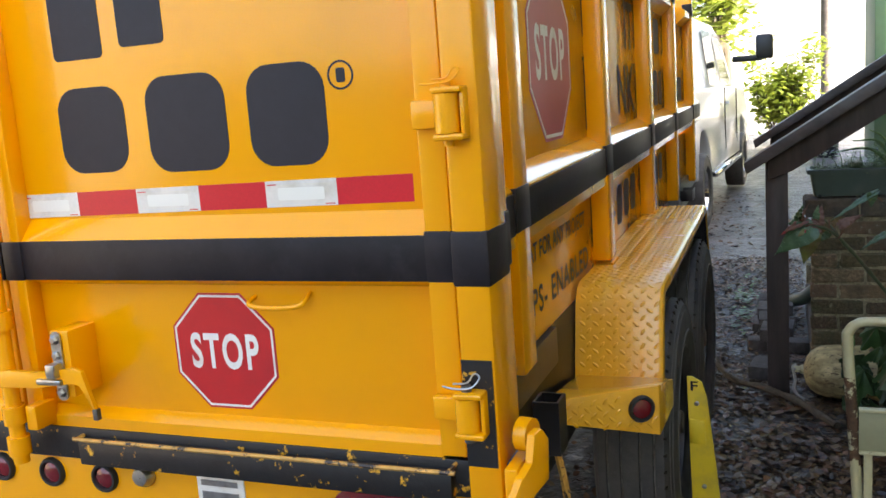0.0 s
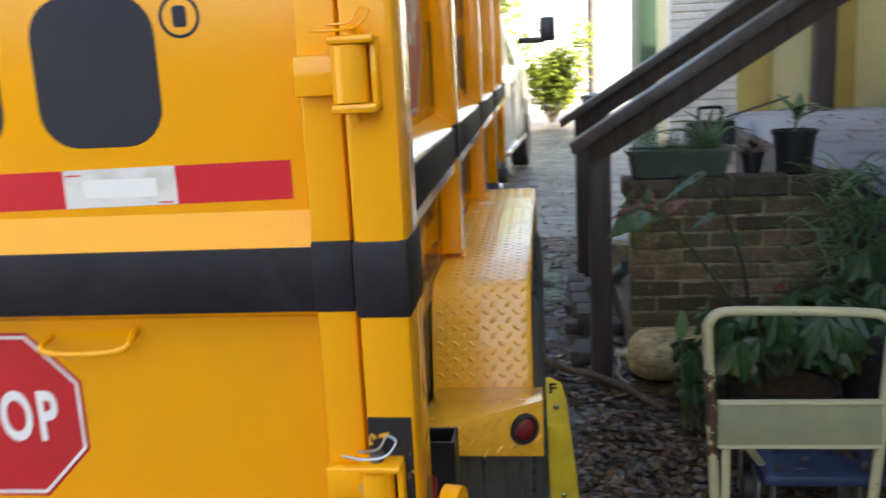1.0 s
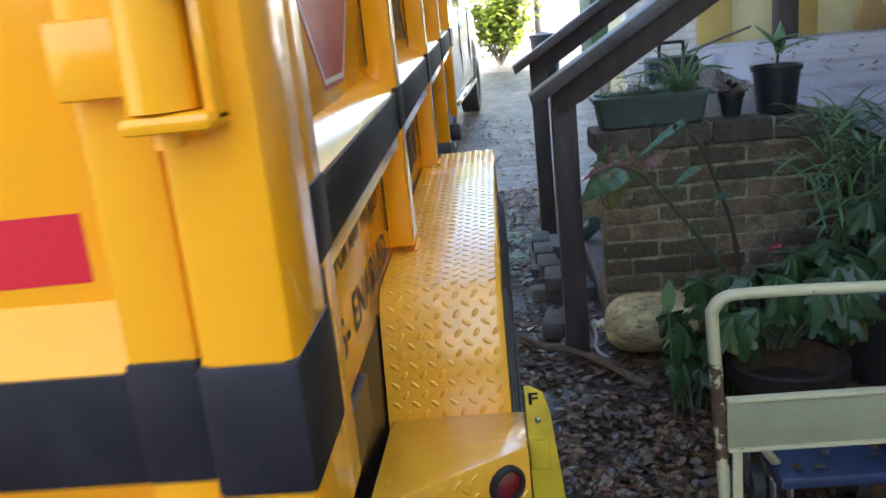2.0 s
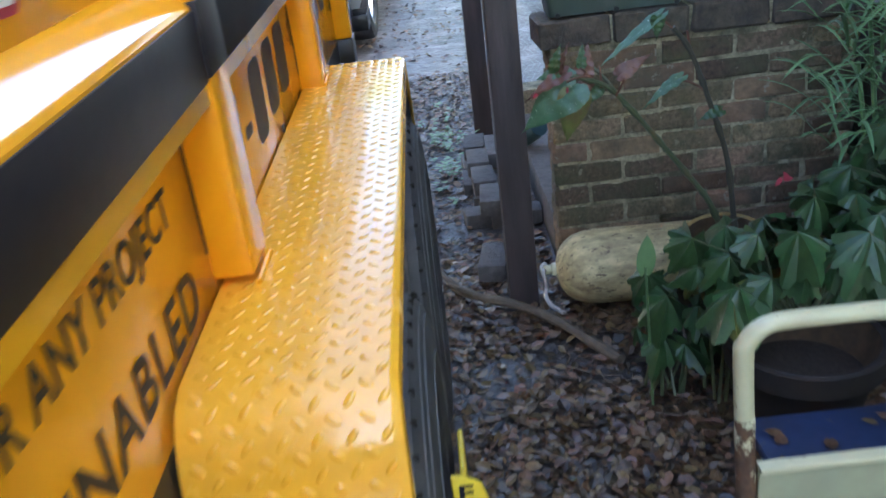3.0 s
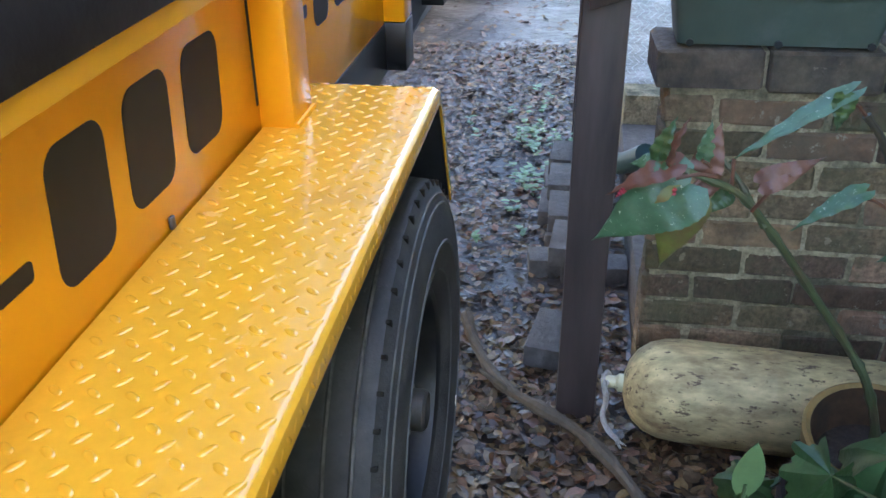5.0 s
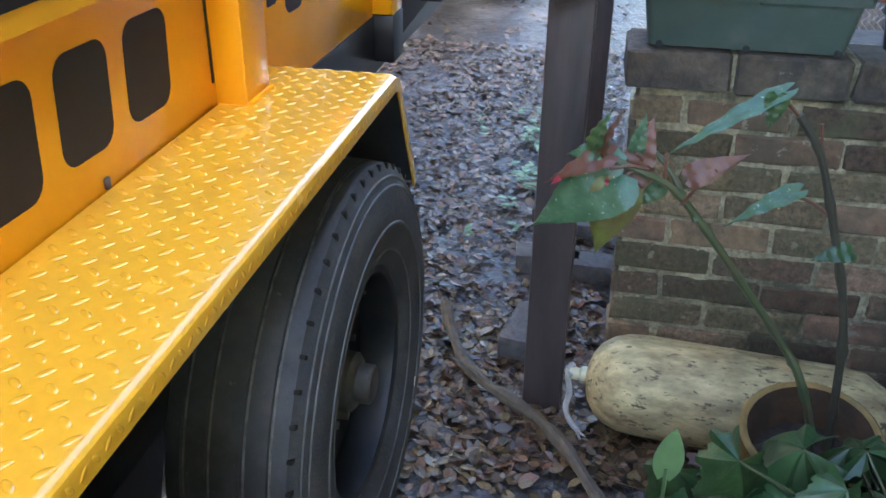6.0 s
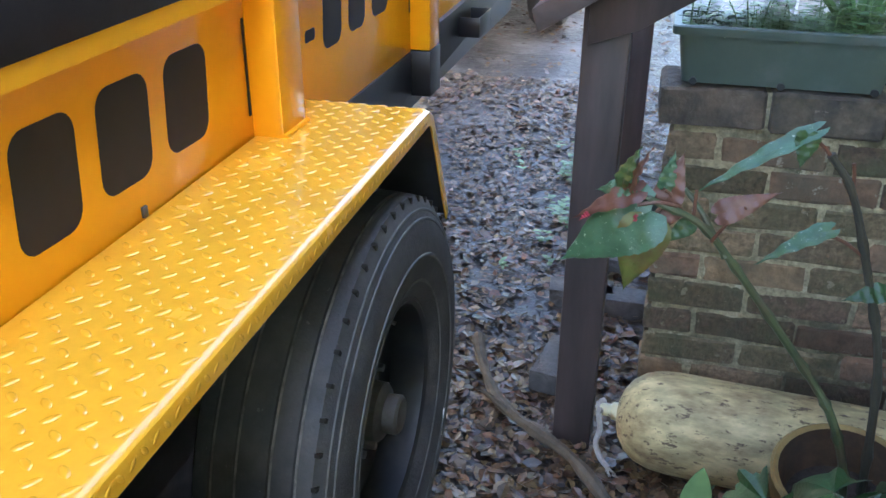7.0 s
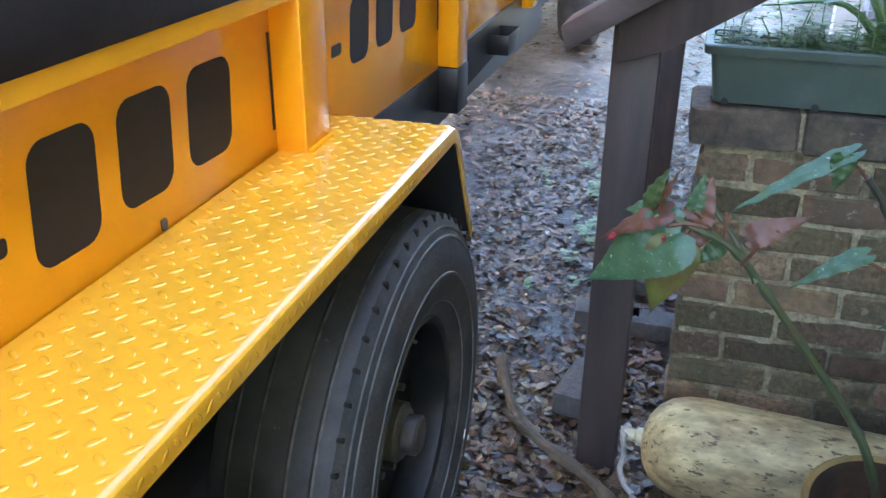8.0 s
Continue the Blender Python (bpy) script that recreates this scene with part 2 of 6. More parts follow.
BRICK_FAR = material("old_brick_rest", (0.17, 0.12, 0.085), 0.85, grain=0.35, grain_size=35, stain=(0.11, 0.11, 0.07), stain_size=6, bump=0.004, bump_size=70, island=0.4)
MORTAR = material("lime_mortar", (0.35, 0.30, 0.18), 0.97, grain=0.5, grain_size=80, stain=(0.10, 0.092, 0.052), stain_size=7, stain_low=0.45, stain_high=0.62, bump=0.010, bump_size=90, wear=(0.44, 0.39, 0.26), wear_size=9, wear_at=0.60)
CONCRETE = material("porch_concrete", (0.34, 0.32, 0.33), 0.85, grain=0.15, grain_size=30, stain=(0.20, 0.18, 0.18), stain_size=3, bump=0.002, bump_size=120)
CREAM = material("cream_enamel_paint", (0.52, 0.48, 0.28), 0.4, grain=0.08, grain_size=14, stain=(0.45, 0.37, 0.22), stain_size=9, stain_low=0.55, stain_high=0.8, wear=(0.10, 0.05, 0.025), wear_size=20, wear_at=0.645, bump=0.0006, bump_size=60)
TANK = material("grimy_cream_paint", (0.56, 0.455, 0.215), 0.65, grain=0.45, grain_size=32, stain=(0.24, 0.165, 0.075), stain_size=13, stain_low=0.47, stain_high=0.68, wear=(0.14, 0.095, 0.05), wear_size=60, wear_at=0.578, stretch=(0.4, 1, 1), bump=0.0016, bump_size=60)
RUSTED = material("flaked_rust", (0.085, 0.045, 0.025), 0.85, grain=0.4, grain_size=60, stain=(0.14, 0.07, 0.03), stain_size=30, wear=(0.54, 0.49, 0.30), wear_size=24, wear_at=0.50, bump=0.0015, bump_size=90)
# the cart's cream again: more stained, and darkened for the shade on its panel
SHADED_CREAM = material("shaded_cream_sheet", (0.30, 0.30, 0.175), 0.45, grain=0.10, grain_size=14, stain=(0.28, 0.26, 0.16), stain_size=6, stain_low=0.45, stain_high=0.75, wear=(0.09, 0.05, 0.028), wear_size=26, wear_at=0.70)
ROPE = material("frayed_rope", (0.38, 0.35, 0.31), 0.9, grain=0.2, grain_size=120, bump=0.002, bump_size=200)
TERRACOTTA = material("mossy_clay_pot", (0.25, 0.165, 0.050), 0.85, grain=0.3, grain_size=25, stain=(0.13, 0.10, 0.038), stain_size=9, bump=0.002, bump_size=60)
# clay for the pots' insides, with the shade there put into its colour
SHADED_CLAY = material("shaded_clay_inside", (0.085, 0.050, 0.024), 0.9, grain=0.4, grain_size=30, stain=(0.045, 0.032, 0.02), stain_size=12)
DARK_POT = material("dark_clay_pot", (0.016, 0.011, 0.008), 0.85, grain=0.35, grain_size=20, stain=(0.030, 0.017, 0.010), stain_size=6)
GREEN_PLASTIC = material("green_planter_plastic", (0.070, 0.096, 0.075), 0.45, grain=0.12, grain_size=12, stain=(0.105, 0.12, 0.105), stain_size=6, bump=0.0006, bump_size=120)
BLACK_PLASTIC = material("black_pot_plastic", (0.012, 0.014, 0.016), 0.45, grain=0.2, grain_size=20)
SOIL = material("potting_soil", (0.035, 0.024, 0.016), 0.95, grain=0.5, grain_size=80, bump=0.01, bump_size=60)
LEAF = material("begonia_leaf", (0.026, 0.055, 0.016), 0.40, spec=0.45, grain=0.4, grain_size=26, island=0.45, bump=0.002, bump_size=50, stain=(0.050, 0.082, 0.028), stain_size=18, stain_low=0.5, stain_high=0.85)
LEAF_SPOT = material("spotted_leaf", (0.050, 0.105, 0.045), 0.42, grain=0.3, grain_size=30, wear=(0.36, 0.42, 0.28), wear_size=130, wear_at=0.62, bump=0.0015, bump_size=60, stain=(0.095, 0.135, 0.05), stain_size=14, stain_low=0.5, stain_high=0.8)
LEAF_YELLOW = material("yellowing_leaf", (0.115, 0.125, 0.024), 0.55, grain=0.3, grain_size=30, stain=(0.13, 0.06, 0.026), stain_size=16, stain_low=0.45, stain_high=0.7)
LEAF_RED = material("red_backed_leaf", (0.105, 0.042, 0.022), 0.5, grain=0.3, grain_size=30, stain=(0.15, 0.07, 0.036), stain_size=14)
PETAL = material("red_petal", (0.34, 0.03, 0.045), 0.5)
STEM = material("jointed_stem", (0.060, 0.075, 0.030), 0.5, grain=0.3, grain_size=30, stain=(0.09, 0.06, 0.035), stain_size=12)
STEM_DARK = material("dark_stem", (0.040, 0.036, 0.022), 0.6, grain=0.3, grain_size=30)
GRASSY = material("pale_blade", (0.12, 0.20, 0.075), 0.45, grain=0.2, grain_size=20, island=0.35)
LITTER = material("dead_leaf", (0.095, 0.054, 0.025), 0.36, grain=0.45, grain_size=90, island=0.92, stain=(0.21, 0.150, 0.088), stain_size=9, stain_low=0.5, stain_high=0.76)
DIRT = material("damp_dirt", (0.042, 0.034, 0.030), 0.46, grain=0.45, grain_size=22, stain=(0.16, 0.145, 0.135), stain_size=1.6, stain_low=0.45, stain_high=0.7, bump=0.02, bump_size=16, rough_vary=0.12)
BARK = material("branch_bark", (0.095, 0.074, 0.050), 0.85, grain=0.35, grain_size=30, bump=0.004, bump_size=50)
TRUCK = material("white_truck_paint", (0.74, 0.75, 0.77), 0.2, grain=0.03, grain_size=4, coat=0.4)
GLASS = material("dark_glass", (0.02, 0.024, 0.028), 0.06, coat=0.3)
CHROME = material("chrome", (0.6, 0.6, 0.62), 0.12, 1.0)
HOUSE = material("pale_yellow_paint", (0.60, 0.52, 0.25), 0.65, grain=0.06, grain_size=8, stain=(0.5, 0.42, 0.22), stain_size=2, bump=0.002, bump_size=40)
OCHRE = material("ochre_paint", (0.46, 0.34, 0.09), 0.65, grain=0.08, grain_size=8, stain=(0.36, 0.26, 0.08), stain_size=2)
WHITE_BRICK = material("white_painted_brick", (0.66, 0.64, 0.58), 0.75, grain=0.06, grain_size=20, stain=(0.5, 0.48, 0.42), stain_size=3, bump=0.003, bump_size=40, vary=0.08)
GREEN_POST = material("green_painted_post", (0.030, 0.070, 0.040), 0.6, grain=0.1, grain_size=10)
BLUE_DECK = material("blue_deck_paint", (0.020, 0.031, 0.078), 0.5, grain=0.3, grain_size=20, wear=(0.10, 0.08, 0.06), wear_size=20, wear_at=0.62, stain=(0.02, 0.022, 0.03), stain_size=5)
STRAW = material("broom_straw", (0.42, 0.26, 0.09), 0.8, grain=0.3, grain_size=60)
WIRE = material("galvanised_wire", (0.38, 0.39, 0.40), 0.45, 0.8, grain=0.2)
HOSE = material("dark_teal_pipe", (0.045, 0.085, 0.085), 0.4, grain=0.2, grain_size=20)
STONE = material("worn_step_brick", (0.10, 0.092, 0.085), 0.85, grain=0.3, grain_size=30, stain=(0.055, 0.05, 0.043), stain_size=5, bump=0.006, bump_size=60, vary=0.3)
TREE_LEAF = material("tree_leaf", (0.13, 0.17, 0.03), 0.5, island=0.5)
_t, _ln = TREE_LEAF.node_tree.nodes, TREE_LEAF.node_tree.links
_thin, _blend = _t.new("ShaderNodeBsdfTranslucent"), _t.new("ShaderNodeMixShader")
_thin.inputs["Color"].default_value = (0.36, 0.42, 0.06, 1)
_blend.inputs[0].default_value = 0.5
_ln.new(_t["Principled BSDF"].outputs[0], _blend.inputs[1])
_ln.new(_thin.outputs[0], _blend.inputs[2])
_ln.new(_blend.outputs[0], _t["Material Output"].inputs[0])
PALE_WALL = material("far_pale_wall", (0.72, 0.70, 0.66), 0.8, grain=0.05, grain_size=2)
ROAD = material("far_asphalt", (0.20, 0.20, 0.205), 0.8, grain=0.15, grain_size=6)
ROOF = material("roof_shingle", (0.11, 0.10, 0.095), 0.85, grain=0.3, grain_size=10)

BACK_WALL = material("board_wall", (0.24, 0.20, 0.15), 0.8, grain=0.3, grain_size=4, stain=(0.13, 0.12, 0.08), stain_size=0.7, stretch=(1, 1, 0.2))
DUST = material("dusty_groove", (0.17, 0.16, 0.15), 0.9, grain=0.5, grain_size=40, stain=(0.07, 0.068, 0.065), stain_size=25)

# ---- ground ----
def ground_height(x, y):
    return 0.018 * noise.noise((x * 1.3, y * 1.3, 0.3)) + 0.008 * noise.noise((x * 6, y * 6, 1.7)) - 0.012


bm = bmesh.new()
xs = [-300, -60, -15, -6] + [-3 + 0.09 * i for i in range(78)] + [5.5, 9, 20, 60, 300]
ys = [-300, -60, -12, -4] + [-1 + 0.09 * i for i in range(128)] + [11.5, 14, 18, 24, 40, 80, 150, 400]
grid = [[bm.verts.new((x, y, ground_height(x, y) if -3 < x < 4 and -1 < y < 10.5 else -0.012)) for x in xs] for y in ys]
for a, b in zip(grid, grid[1:]):
    for i in range(len(xs) - 1):
        bm.faces.new((a[i], a[i + 1], b[i + 1], b[i]))
ground = tagged(new("ground", mesh_of("ground", bm, DIRT)), "damp packed dirt yard scattered with dead leaves", "ground", kind="structure")

bm = bmesh.new()
box(bm, -40, 60, 30, 39, -0.2, 0.0, 0.0)
road = tagged(new("road", mesh_of("road", bm, ROAD)), "pale sunlit asphalt street past the driveway", "road", kind="structure")

# ---- the dump trailer ----
XC = -0.762            # its middle line
DOOR, SIDE, RIB = 1.68, 0.175, 0.235
BED_LOW, BED_TOP = 0.97, 2.30
trailer = thing("dump_trailer", (XC, 3.9, 0.0), "school-bus yellow steel dump trailer with black bands, on leaf litter", "trailer")


def mirror_x(x):
    return 2 * XC - x


# the bed: floor, front wall, far side wall
part("bed_floor", boxes((mirror_x(SIDE) + 0.02, SIDE - 0.02, 1.72, 6.95, 0.97, 1.02)), YELLOW, trailer)
part("front_wall", boxes((mirror_x(SIDE) + 0.02, SIDE - 0.02, 6.95, 7.0, 0.97, BED_TOP)), YELLOW, trailer)
part("side_wall", boxes((mirror_x(SIDE), mirror_x(SIDE) + 0.02, 1.72, 7.0, 0.90, BED_TOP)), YELLOW, trailer)

# near side wall: lower panels, upper panels set in above a sloped ledge, band rail
UP = 0.172
RIBS = [(2.115, 2.222), (3.222, 3.332), (4.345, 4.452), (5.362, 5.468), (6.45, 6.55)]
bays = [(1.72, 2.115)] + [(a[1], b[0]) for a, b in zip(RIBS, RIBS[1:])] + [(6.55, 7.0)]


def climb(bm):
    """The side's rail rises gently towards the front."""
    for v in bm.verts:
        v.co.z += 0.0195 * (v.co.y - 1.72)
    return bm


for i, (y0, y1) in enumerate(bays):
    part("lower_panel", boxes((SIDE - 0.02, SIDE, y0, y1, BED_LOW if i else 0.9, 1.31), bevel=0.001), YELLOW, trailer)
    part("upper_panel", boxes((UP - 0.02, UP, y0, y1, 1.43, 2.08), bevel=0.001), YELLOW, trailer)
    bm = bmesh.new()
    prism(bm, [(UP - 0.015, 1.448), (RIB - 0.012, 1.404), (RIB - 0.006, 1.396), (RIB - 0.006, 1.270), (UP - 0.015, 1.270)], y1 - y0, axes((0, y1, 0), (1, 0, 0), (0, 0, 1)))
    climb(bm)
    rail = part("band_rail", bm, YELLOW_RAIL, trailer)
    part("band", climb(boxes((RIB - 0.008, RIB - 0.003, y0, y1, 1.298, 1.392), bevel=0.001)), BAND, rail, "matte black vinyl band")
    bm = bmesh.new()
    prism(bm, [(UP - 0.015, 2.13), (RIB - 0.012, 2.10), (RIB - 0.006, 2.095), (RIB - 0.006, 2.06), (UP - 0.015, 2.0)][::-1], y1 - y0, axes((0, y0, 0), (1, 0, 0), (0, 0, 1)))
    part("top_rail", bm, YELLOW, trailer)
for y0, y1 in RIBS:
    rib = part("rib", boxes((UP - 0.03, RIB, y0, y1, 1.035 if 2.9 < y0 < 4.5 else 0.975, BED_TOP), bevel=0.006), YELLOW, trailer)
    part("rib_band", climb(boxes((UP + 0.003, RIB + 0.003, y0 - 0.003, y1 + 0.003, 1.302, 1.404), bevel=0.004)), BAND, rib, "black vinyl wrap")
    part("rib_band", boxes((UP + 0.003, RIB + 0.003, y0 - 0.003, y1 + 0.003, 2.08, 2.16), bevel=0.004), BAND, rib, "black vinyl wrap")
    if y0 > 2.5:
        part("weld_gap", boxes((SIDE - 0.001, SIDE + 0.002, y0 - 0.014, y0 - 0.007, 1.085, 1.262), bevel=0), SLOT, rib, "dark gap beside the rib", smooth=False)
        for z0, z1 in ((1.49, 1.735), (1.80, 2.02)):
            part("weld_gap", boxes((UP - 0.001, UP + 0.002, y0 - 0.014, y0 - 0.006, z0, z1), bevel=0), SLOT, rib, "dark gap beside the rib", smooth=False)

# chassis
part("frame_rail", boxes((0.02, 0.10, 1.75, 7.4, 0.72, 0.96)), BLACK, trailer, "black steel frame rail")
part("frame_rail", boxes((mirror_x(0.10), mirror_x(0.02), 1.75, 7.4, 0.72, 0.96)), BLACK, trailer, "black steel frame rail")
part("side_sill", boxes((0.09, 0.178, 4.62, 5.362, 0.842, 0.9695)), BLACK, trailer, "black lower sill")
part("sill_post", boxes((0.09, 0.236, 5.362, 5.475, 0.838, 0.974), bevel=0.004), BLACK, trailer, "black post foot under the rib")
bm = bmesh.new()
prism(bm, [(5.475, 0.84), (6.4, 0.905), (7.0, 0.92), (7.0, 1.03), (5.475, 1.0)], 0.10, axes((0.091, 0, 0), (0, 1, 0), (0, 0, 1)), bevel=0.003)
part("side_sill", bm, BLACK, trailer, "black lower sill")
part("side_sill", boxes((0.10, 0.19, 1.75, 2.6, 0.86, 0.965)), BLACK, trailer, "black lower sill")
side_box = part("side_box", boxes((0.191, 0.266, 5.887, 5.891, 0.905, 0.972), (0.191, 0.266, 6.076, 6.08, 0.905, 0.972), (0.262, 0.266, 5.891, 6.076, 0.905, 0.972), (0.191, 0.262, 5.891, 6.076, 0.905, 0.909), bevel=0.0008), BLACK, trailer, "small open black steel box")
part("axle", rod(bmesh.new(), (mirror_x(0.30), 3.32, 0.425), (0.30, 3.32, 0.425), 0.045, seg=14), BLACK, trailer)
part("axle", rod(bmesh.new(), (mirror_x(0.30), 4.35, 0.450), (0.30, 4.35, 0.450), 0.045, seg=14), BLACK, trailer)
for x in (0.06, mirror_x(0.06)):
    bm = bmesh.new()
    for k in range(4):
        box(bm, x - 0.03, x + 0.03, 3.15 + 0.06 * k, 4.75 - 0.06 * k, 0.47 + 0.014 * k, 0.482 + 0.014 * k, bevel=0.002)
    part("leaf_spring", bm, BLACK, trailer)
for x in (0.10, mirror_x(0.118)):
    bm = bmesh.new()
    prism(bm, [(3.45, 0.72), (4.20, 0.72), (4.02, 0.30), (3.64, 0.30)], 0.018, axes((x, 0, 0), (0, 1, 0), (0, 0, 1)), bevel=0.003)
    part("spring_hanger", bm, BLACK, trailer, "black steel spring hanger")
bm = bmesh.new()
prism(bm, [(-0.45, 0), (0.45, 0), (0.09, 1.5), (-0.09, 1.5)], 0.12, axes((XC, 7.2, 0.62), (1, 0, 0), (0, 1, 0)))
part("drawbar", bm, BLACK, trailer, "black steel drawbar")

# wheels: rim with tyre and hub
BEAD = [(0.232, 0.098), (0.245, 0.110), (0.275, 0.126), (0.325, 0.136), (0.365, 0.134), (0.390, 0.128), (0.408, 0.121), (0.420, 0.116), (0.428, 0.110)]
TREAD = [(0.4375, 0.104), (0.4400, 0.0785), (0.4335, 0.0765), (0.4335, 0.0715), (0.4408, 0.0695), (0.4420, 0.0345), (0.4350, 0.0325), (0.4350, 0.0275), (0.4424, 0.0255), (0.4428, 0.006)]


def wheel(x, y, out, z, swell):
    m = axes((x, y, z), (0, 1, 0), (0, 0, out)) @ Matrix.Diagonal((swell, swell, 1, 1))
    rim = part("wheel", lathe(bmesh.new(), [(0.240, 0.102), (0.230, 0.107), (0.222, 0.100), (0.214, 0.02), (0.18, 0.005), (0.115, 0.012), (0.105, 0.03), (0.06, 0.034), (0.0, 0.034)], m, 40), RIM, trailer, "black steel wheel rim")
    half = BEAD + TREAD
    full = half + [(r, -h) for r, h in half[::-1]]
    part("tyre", lathe(bmesh.new(), full, m, 72), [RUBBER], rim, "worn grey-black trailer tyre")
    bm = bmesh.new()
    for r, h in ((0.272, 0.1255), (0.325, 0.1365), (0.395, 0.1268), (0.412, 0.1195)):
        lathe(bm, [(r - 0.004, h - 0.001), (r - 0.002, h + 0.0018), (r + 0.002, h + 0.0018), (r + 0.004, h - 0.001)], m, 64)
    for r, h in ((0.4352, 0.074), (0.4366, 0.030), (0.4366, -0.030), (0.4352, -0.074)):
        part("tread_groove", lathe(bmesh.new(), [(r, h - 0.0024), (r + 0.0016, h - 0.001), (r + 0.0012, h + 0.001), (r, h + 0.0024)], m, 64), DUST, rim, "dusty tread groove")
    part("sidewall_ring", bm, SIDEWALL, rim, "raised sidewall ring")
    for k in range(52):
        a = 2 * math.pi * k / 52
        mm = m @ Matrix.Rotation(a, 4, "Z")
        part("shoulder_notch", box(bmesh.new(), 0.426, 0.4382, -0.0036, 0.0036, 0.1025, 0.1122, bevel=0.0, m=mm), SLOT, rim, smooth=False)
    part("hub", lathe(bmesh.new(), [(0.060, 0.03), (0.060, 0.075), (0.052, 0.083), (0.040, 0.086), (0.040, 0.112), (0.034, 0.118), (0.0, 0.118)], m, 28), RUSTY, rim, "greasy steel hub cap")
    for k in range(8):
        a = 2 * math.pi * k / 8
        c = m @ Vector((0.088 * math.cos(a), 0.088 * math.sin(a), 0))
        n_ = m.to_3x3() @ Vector((0, 0, 1))
        part("lug_nut", rod(bmesh.new(), c + n_ * 0.022, c + n_ * 0.058, 0.0105, 0.009, seg=6), STEEL, rim)
    c0 = m @ Vector((0.10, 0.165, 0.02))
    c1 = m @ Vector((0.095, 0.150, 0.075))
    part("valve", rod(bmesh.new(), c0, c1, 0.0045, seg=8), STEEL, rim, "valve stem")


bm = bmesh.new()
prism(bm, [(4.605, 0.209), (4.609, 0.207), (4.639, 0.267), (4.635, 0.269)], 0.002, axes((0.4705, 0, 0), (0, 1, 0), (0, 0, 1)))
part("tyre_mark", bm, WHITE, trailer, "pale chalk mark on the tyre", smooth=False)
for y, z, swell in ((3.32, 0.425, 1.02), (4.35, 0.450, 1.06)):
    wheel(0.335, y, 1, z, swell)
    wheel(mirror_x(0.335), y, -1, z, swell)

# fenders: a bent tread plate with folded lip
FX0, FX1, FZ = 0.178, 0.450, 1.036


def nose_up(bm, k=0.02, y0=4.0):
    """The trailer stands nose up: what runs along its side climbs to the front."""
    for v in bm.verts:
        v.co.z += k * (v.co.y - y0)
    return bm


def fender(x0, x1):
    line = [(2.838, 0.735), (2.845, 0.755), (2.868, 0.86), (2.893, 0.965), (2.905, 0.995), (2.928, 1.022), (2.962, FZ), (3.4, FZ), (4.0, FZ), (4.575, FZ), (4.60, 1.030), (4.622, 1.014), (4.638, 0.99), (4.70, 0.86), (4.76, 0.74)]
    bm = bmesh.new()
    n_ = len(line)
    cols = [x0, x1 - 0.016, x1 - 0.008, x1 - 0.002, x1, x1]
    drop = [0, 0, 0.0015, 0.006, 0.014, 0.034]
    rows = []
    for i, (y, z) in enumerate(line):
        p, q = line[max(i - 1, 0)], line[min(i + 1, n_ - 1)]
        d = Vector((0, q[0] - p[0], q[1] - p[1])).normalized()
        nrm = Vector((0, d.z, -d.y))       # inwards
        if nrm.z > 0:
            nrm = -nrm
        rows.append([bm.verts.new(Vector((x, y, z)) + nrm * k) for x, k in zip(cols, drop)])
    for a, b in zip(rows, rows[1:]):
        for k in range(len(cols) - 1):
            bm.faces.new((a[k], a[k + 1], b[k + 1], b[k]))
    bmesh.ops.recalc_face_normals(bm, faces=bm.faces)
    bmesh.ops.solidify(bm, geom=bm.faces, thickness=0.004)
    return line, bm


line, bm = fender(FX0, FX1)
plate = part("fender", nose_up(bm), YELLOW_FENDER, trailer, "yellow diamond tread plate fender")


bm = bmesh.new()
inner = [(y + (0.006 if y < 3 else -0.006 if y > 4.6 else 0), z - 0.008) for y, z in line]
prism(bm, inner + [(y + (0.004 if y < 3 else -0.004 if y > 4.6 else 0), z - 0.004) for y, z in inner[::-1]], FX1 - FX0 - 0.012, axes((FX0 + 0.002, 0, 0), (0, 1, 0), (0, 0, 1)))
part("fender_liner", nose_up(bm), UNDERCOAT, plate, "dark grey underside of the fender")


def dome(bm, o, across, along, up, ang, k=1.0):
    """One pressed lug: a low almond-shaped dome."""
    u = across * math.sin(ang) + along * math.cos(ang)
    w = across * math.cos(ang) - along * math.sin(ang)
    rings = []
    for a, b, h in ((0.0120, 0.0056, -0.0003), (0.0098, 0.0042, 0.0010), (0.0055, 0.0020, 0.0016)):
        rings.append([bm.verts.new(o + (u * (a * math.cos(q * math.pi / 5)) + w * (b * math.sin(q * math.pi / 5)) + up * h) * k) for q in range(10)])
    for p, q in zip(rings, rings[1:]):
        for t in range(10):
            bm.faces.new((p[t], p[(t + 1) % 10], q[(t + 1) % 10], q[t]))
    bm.faces.new(rings[-1])


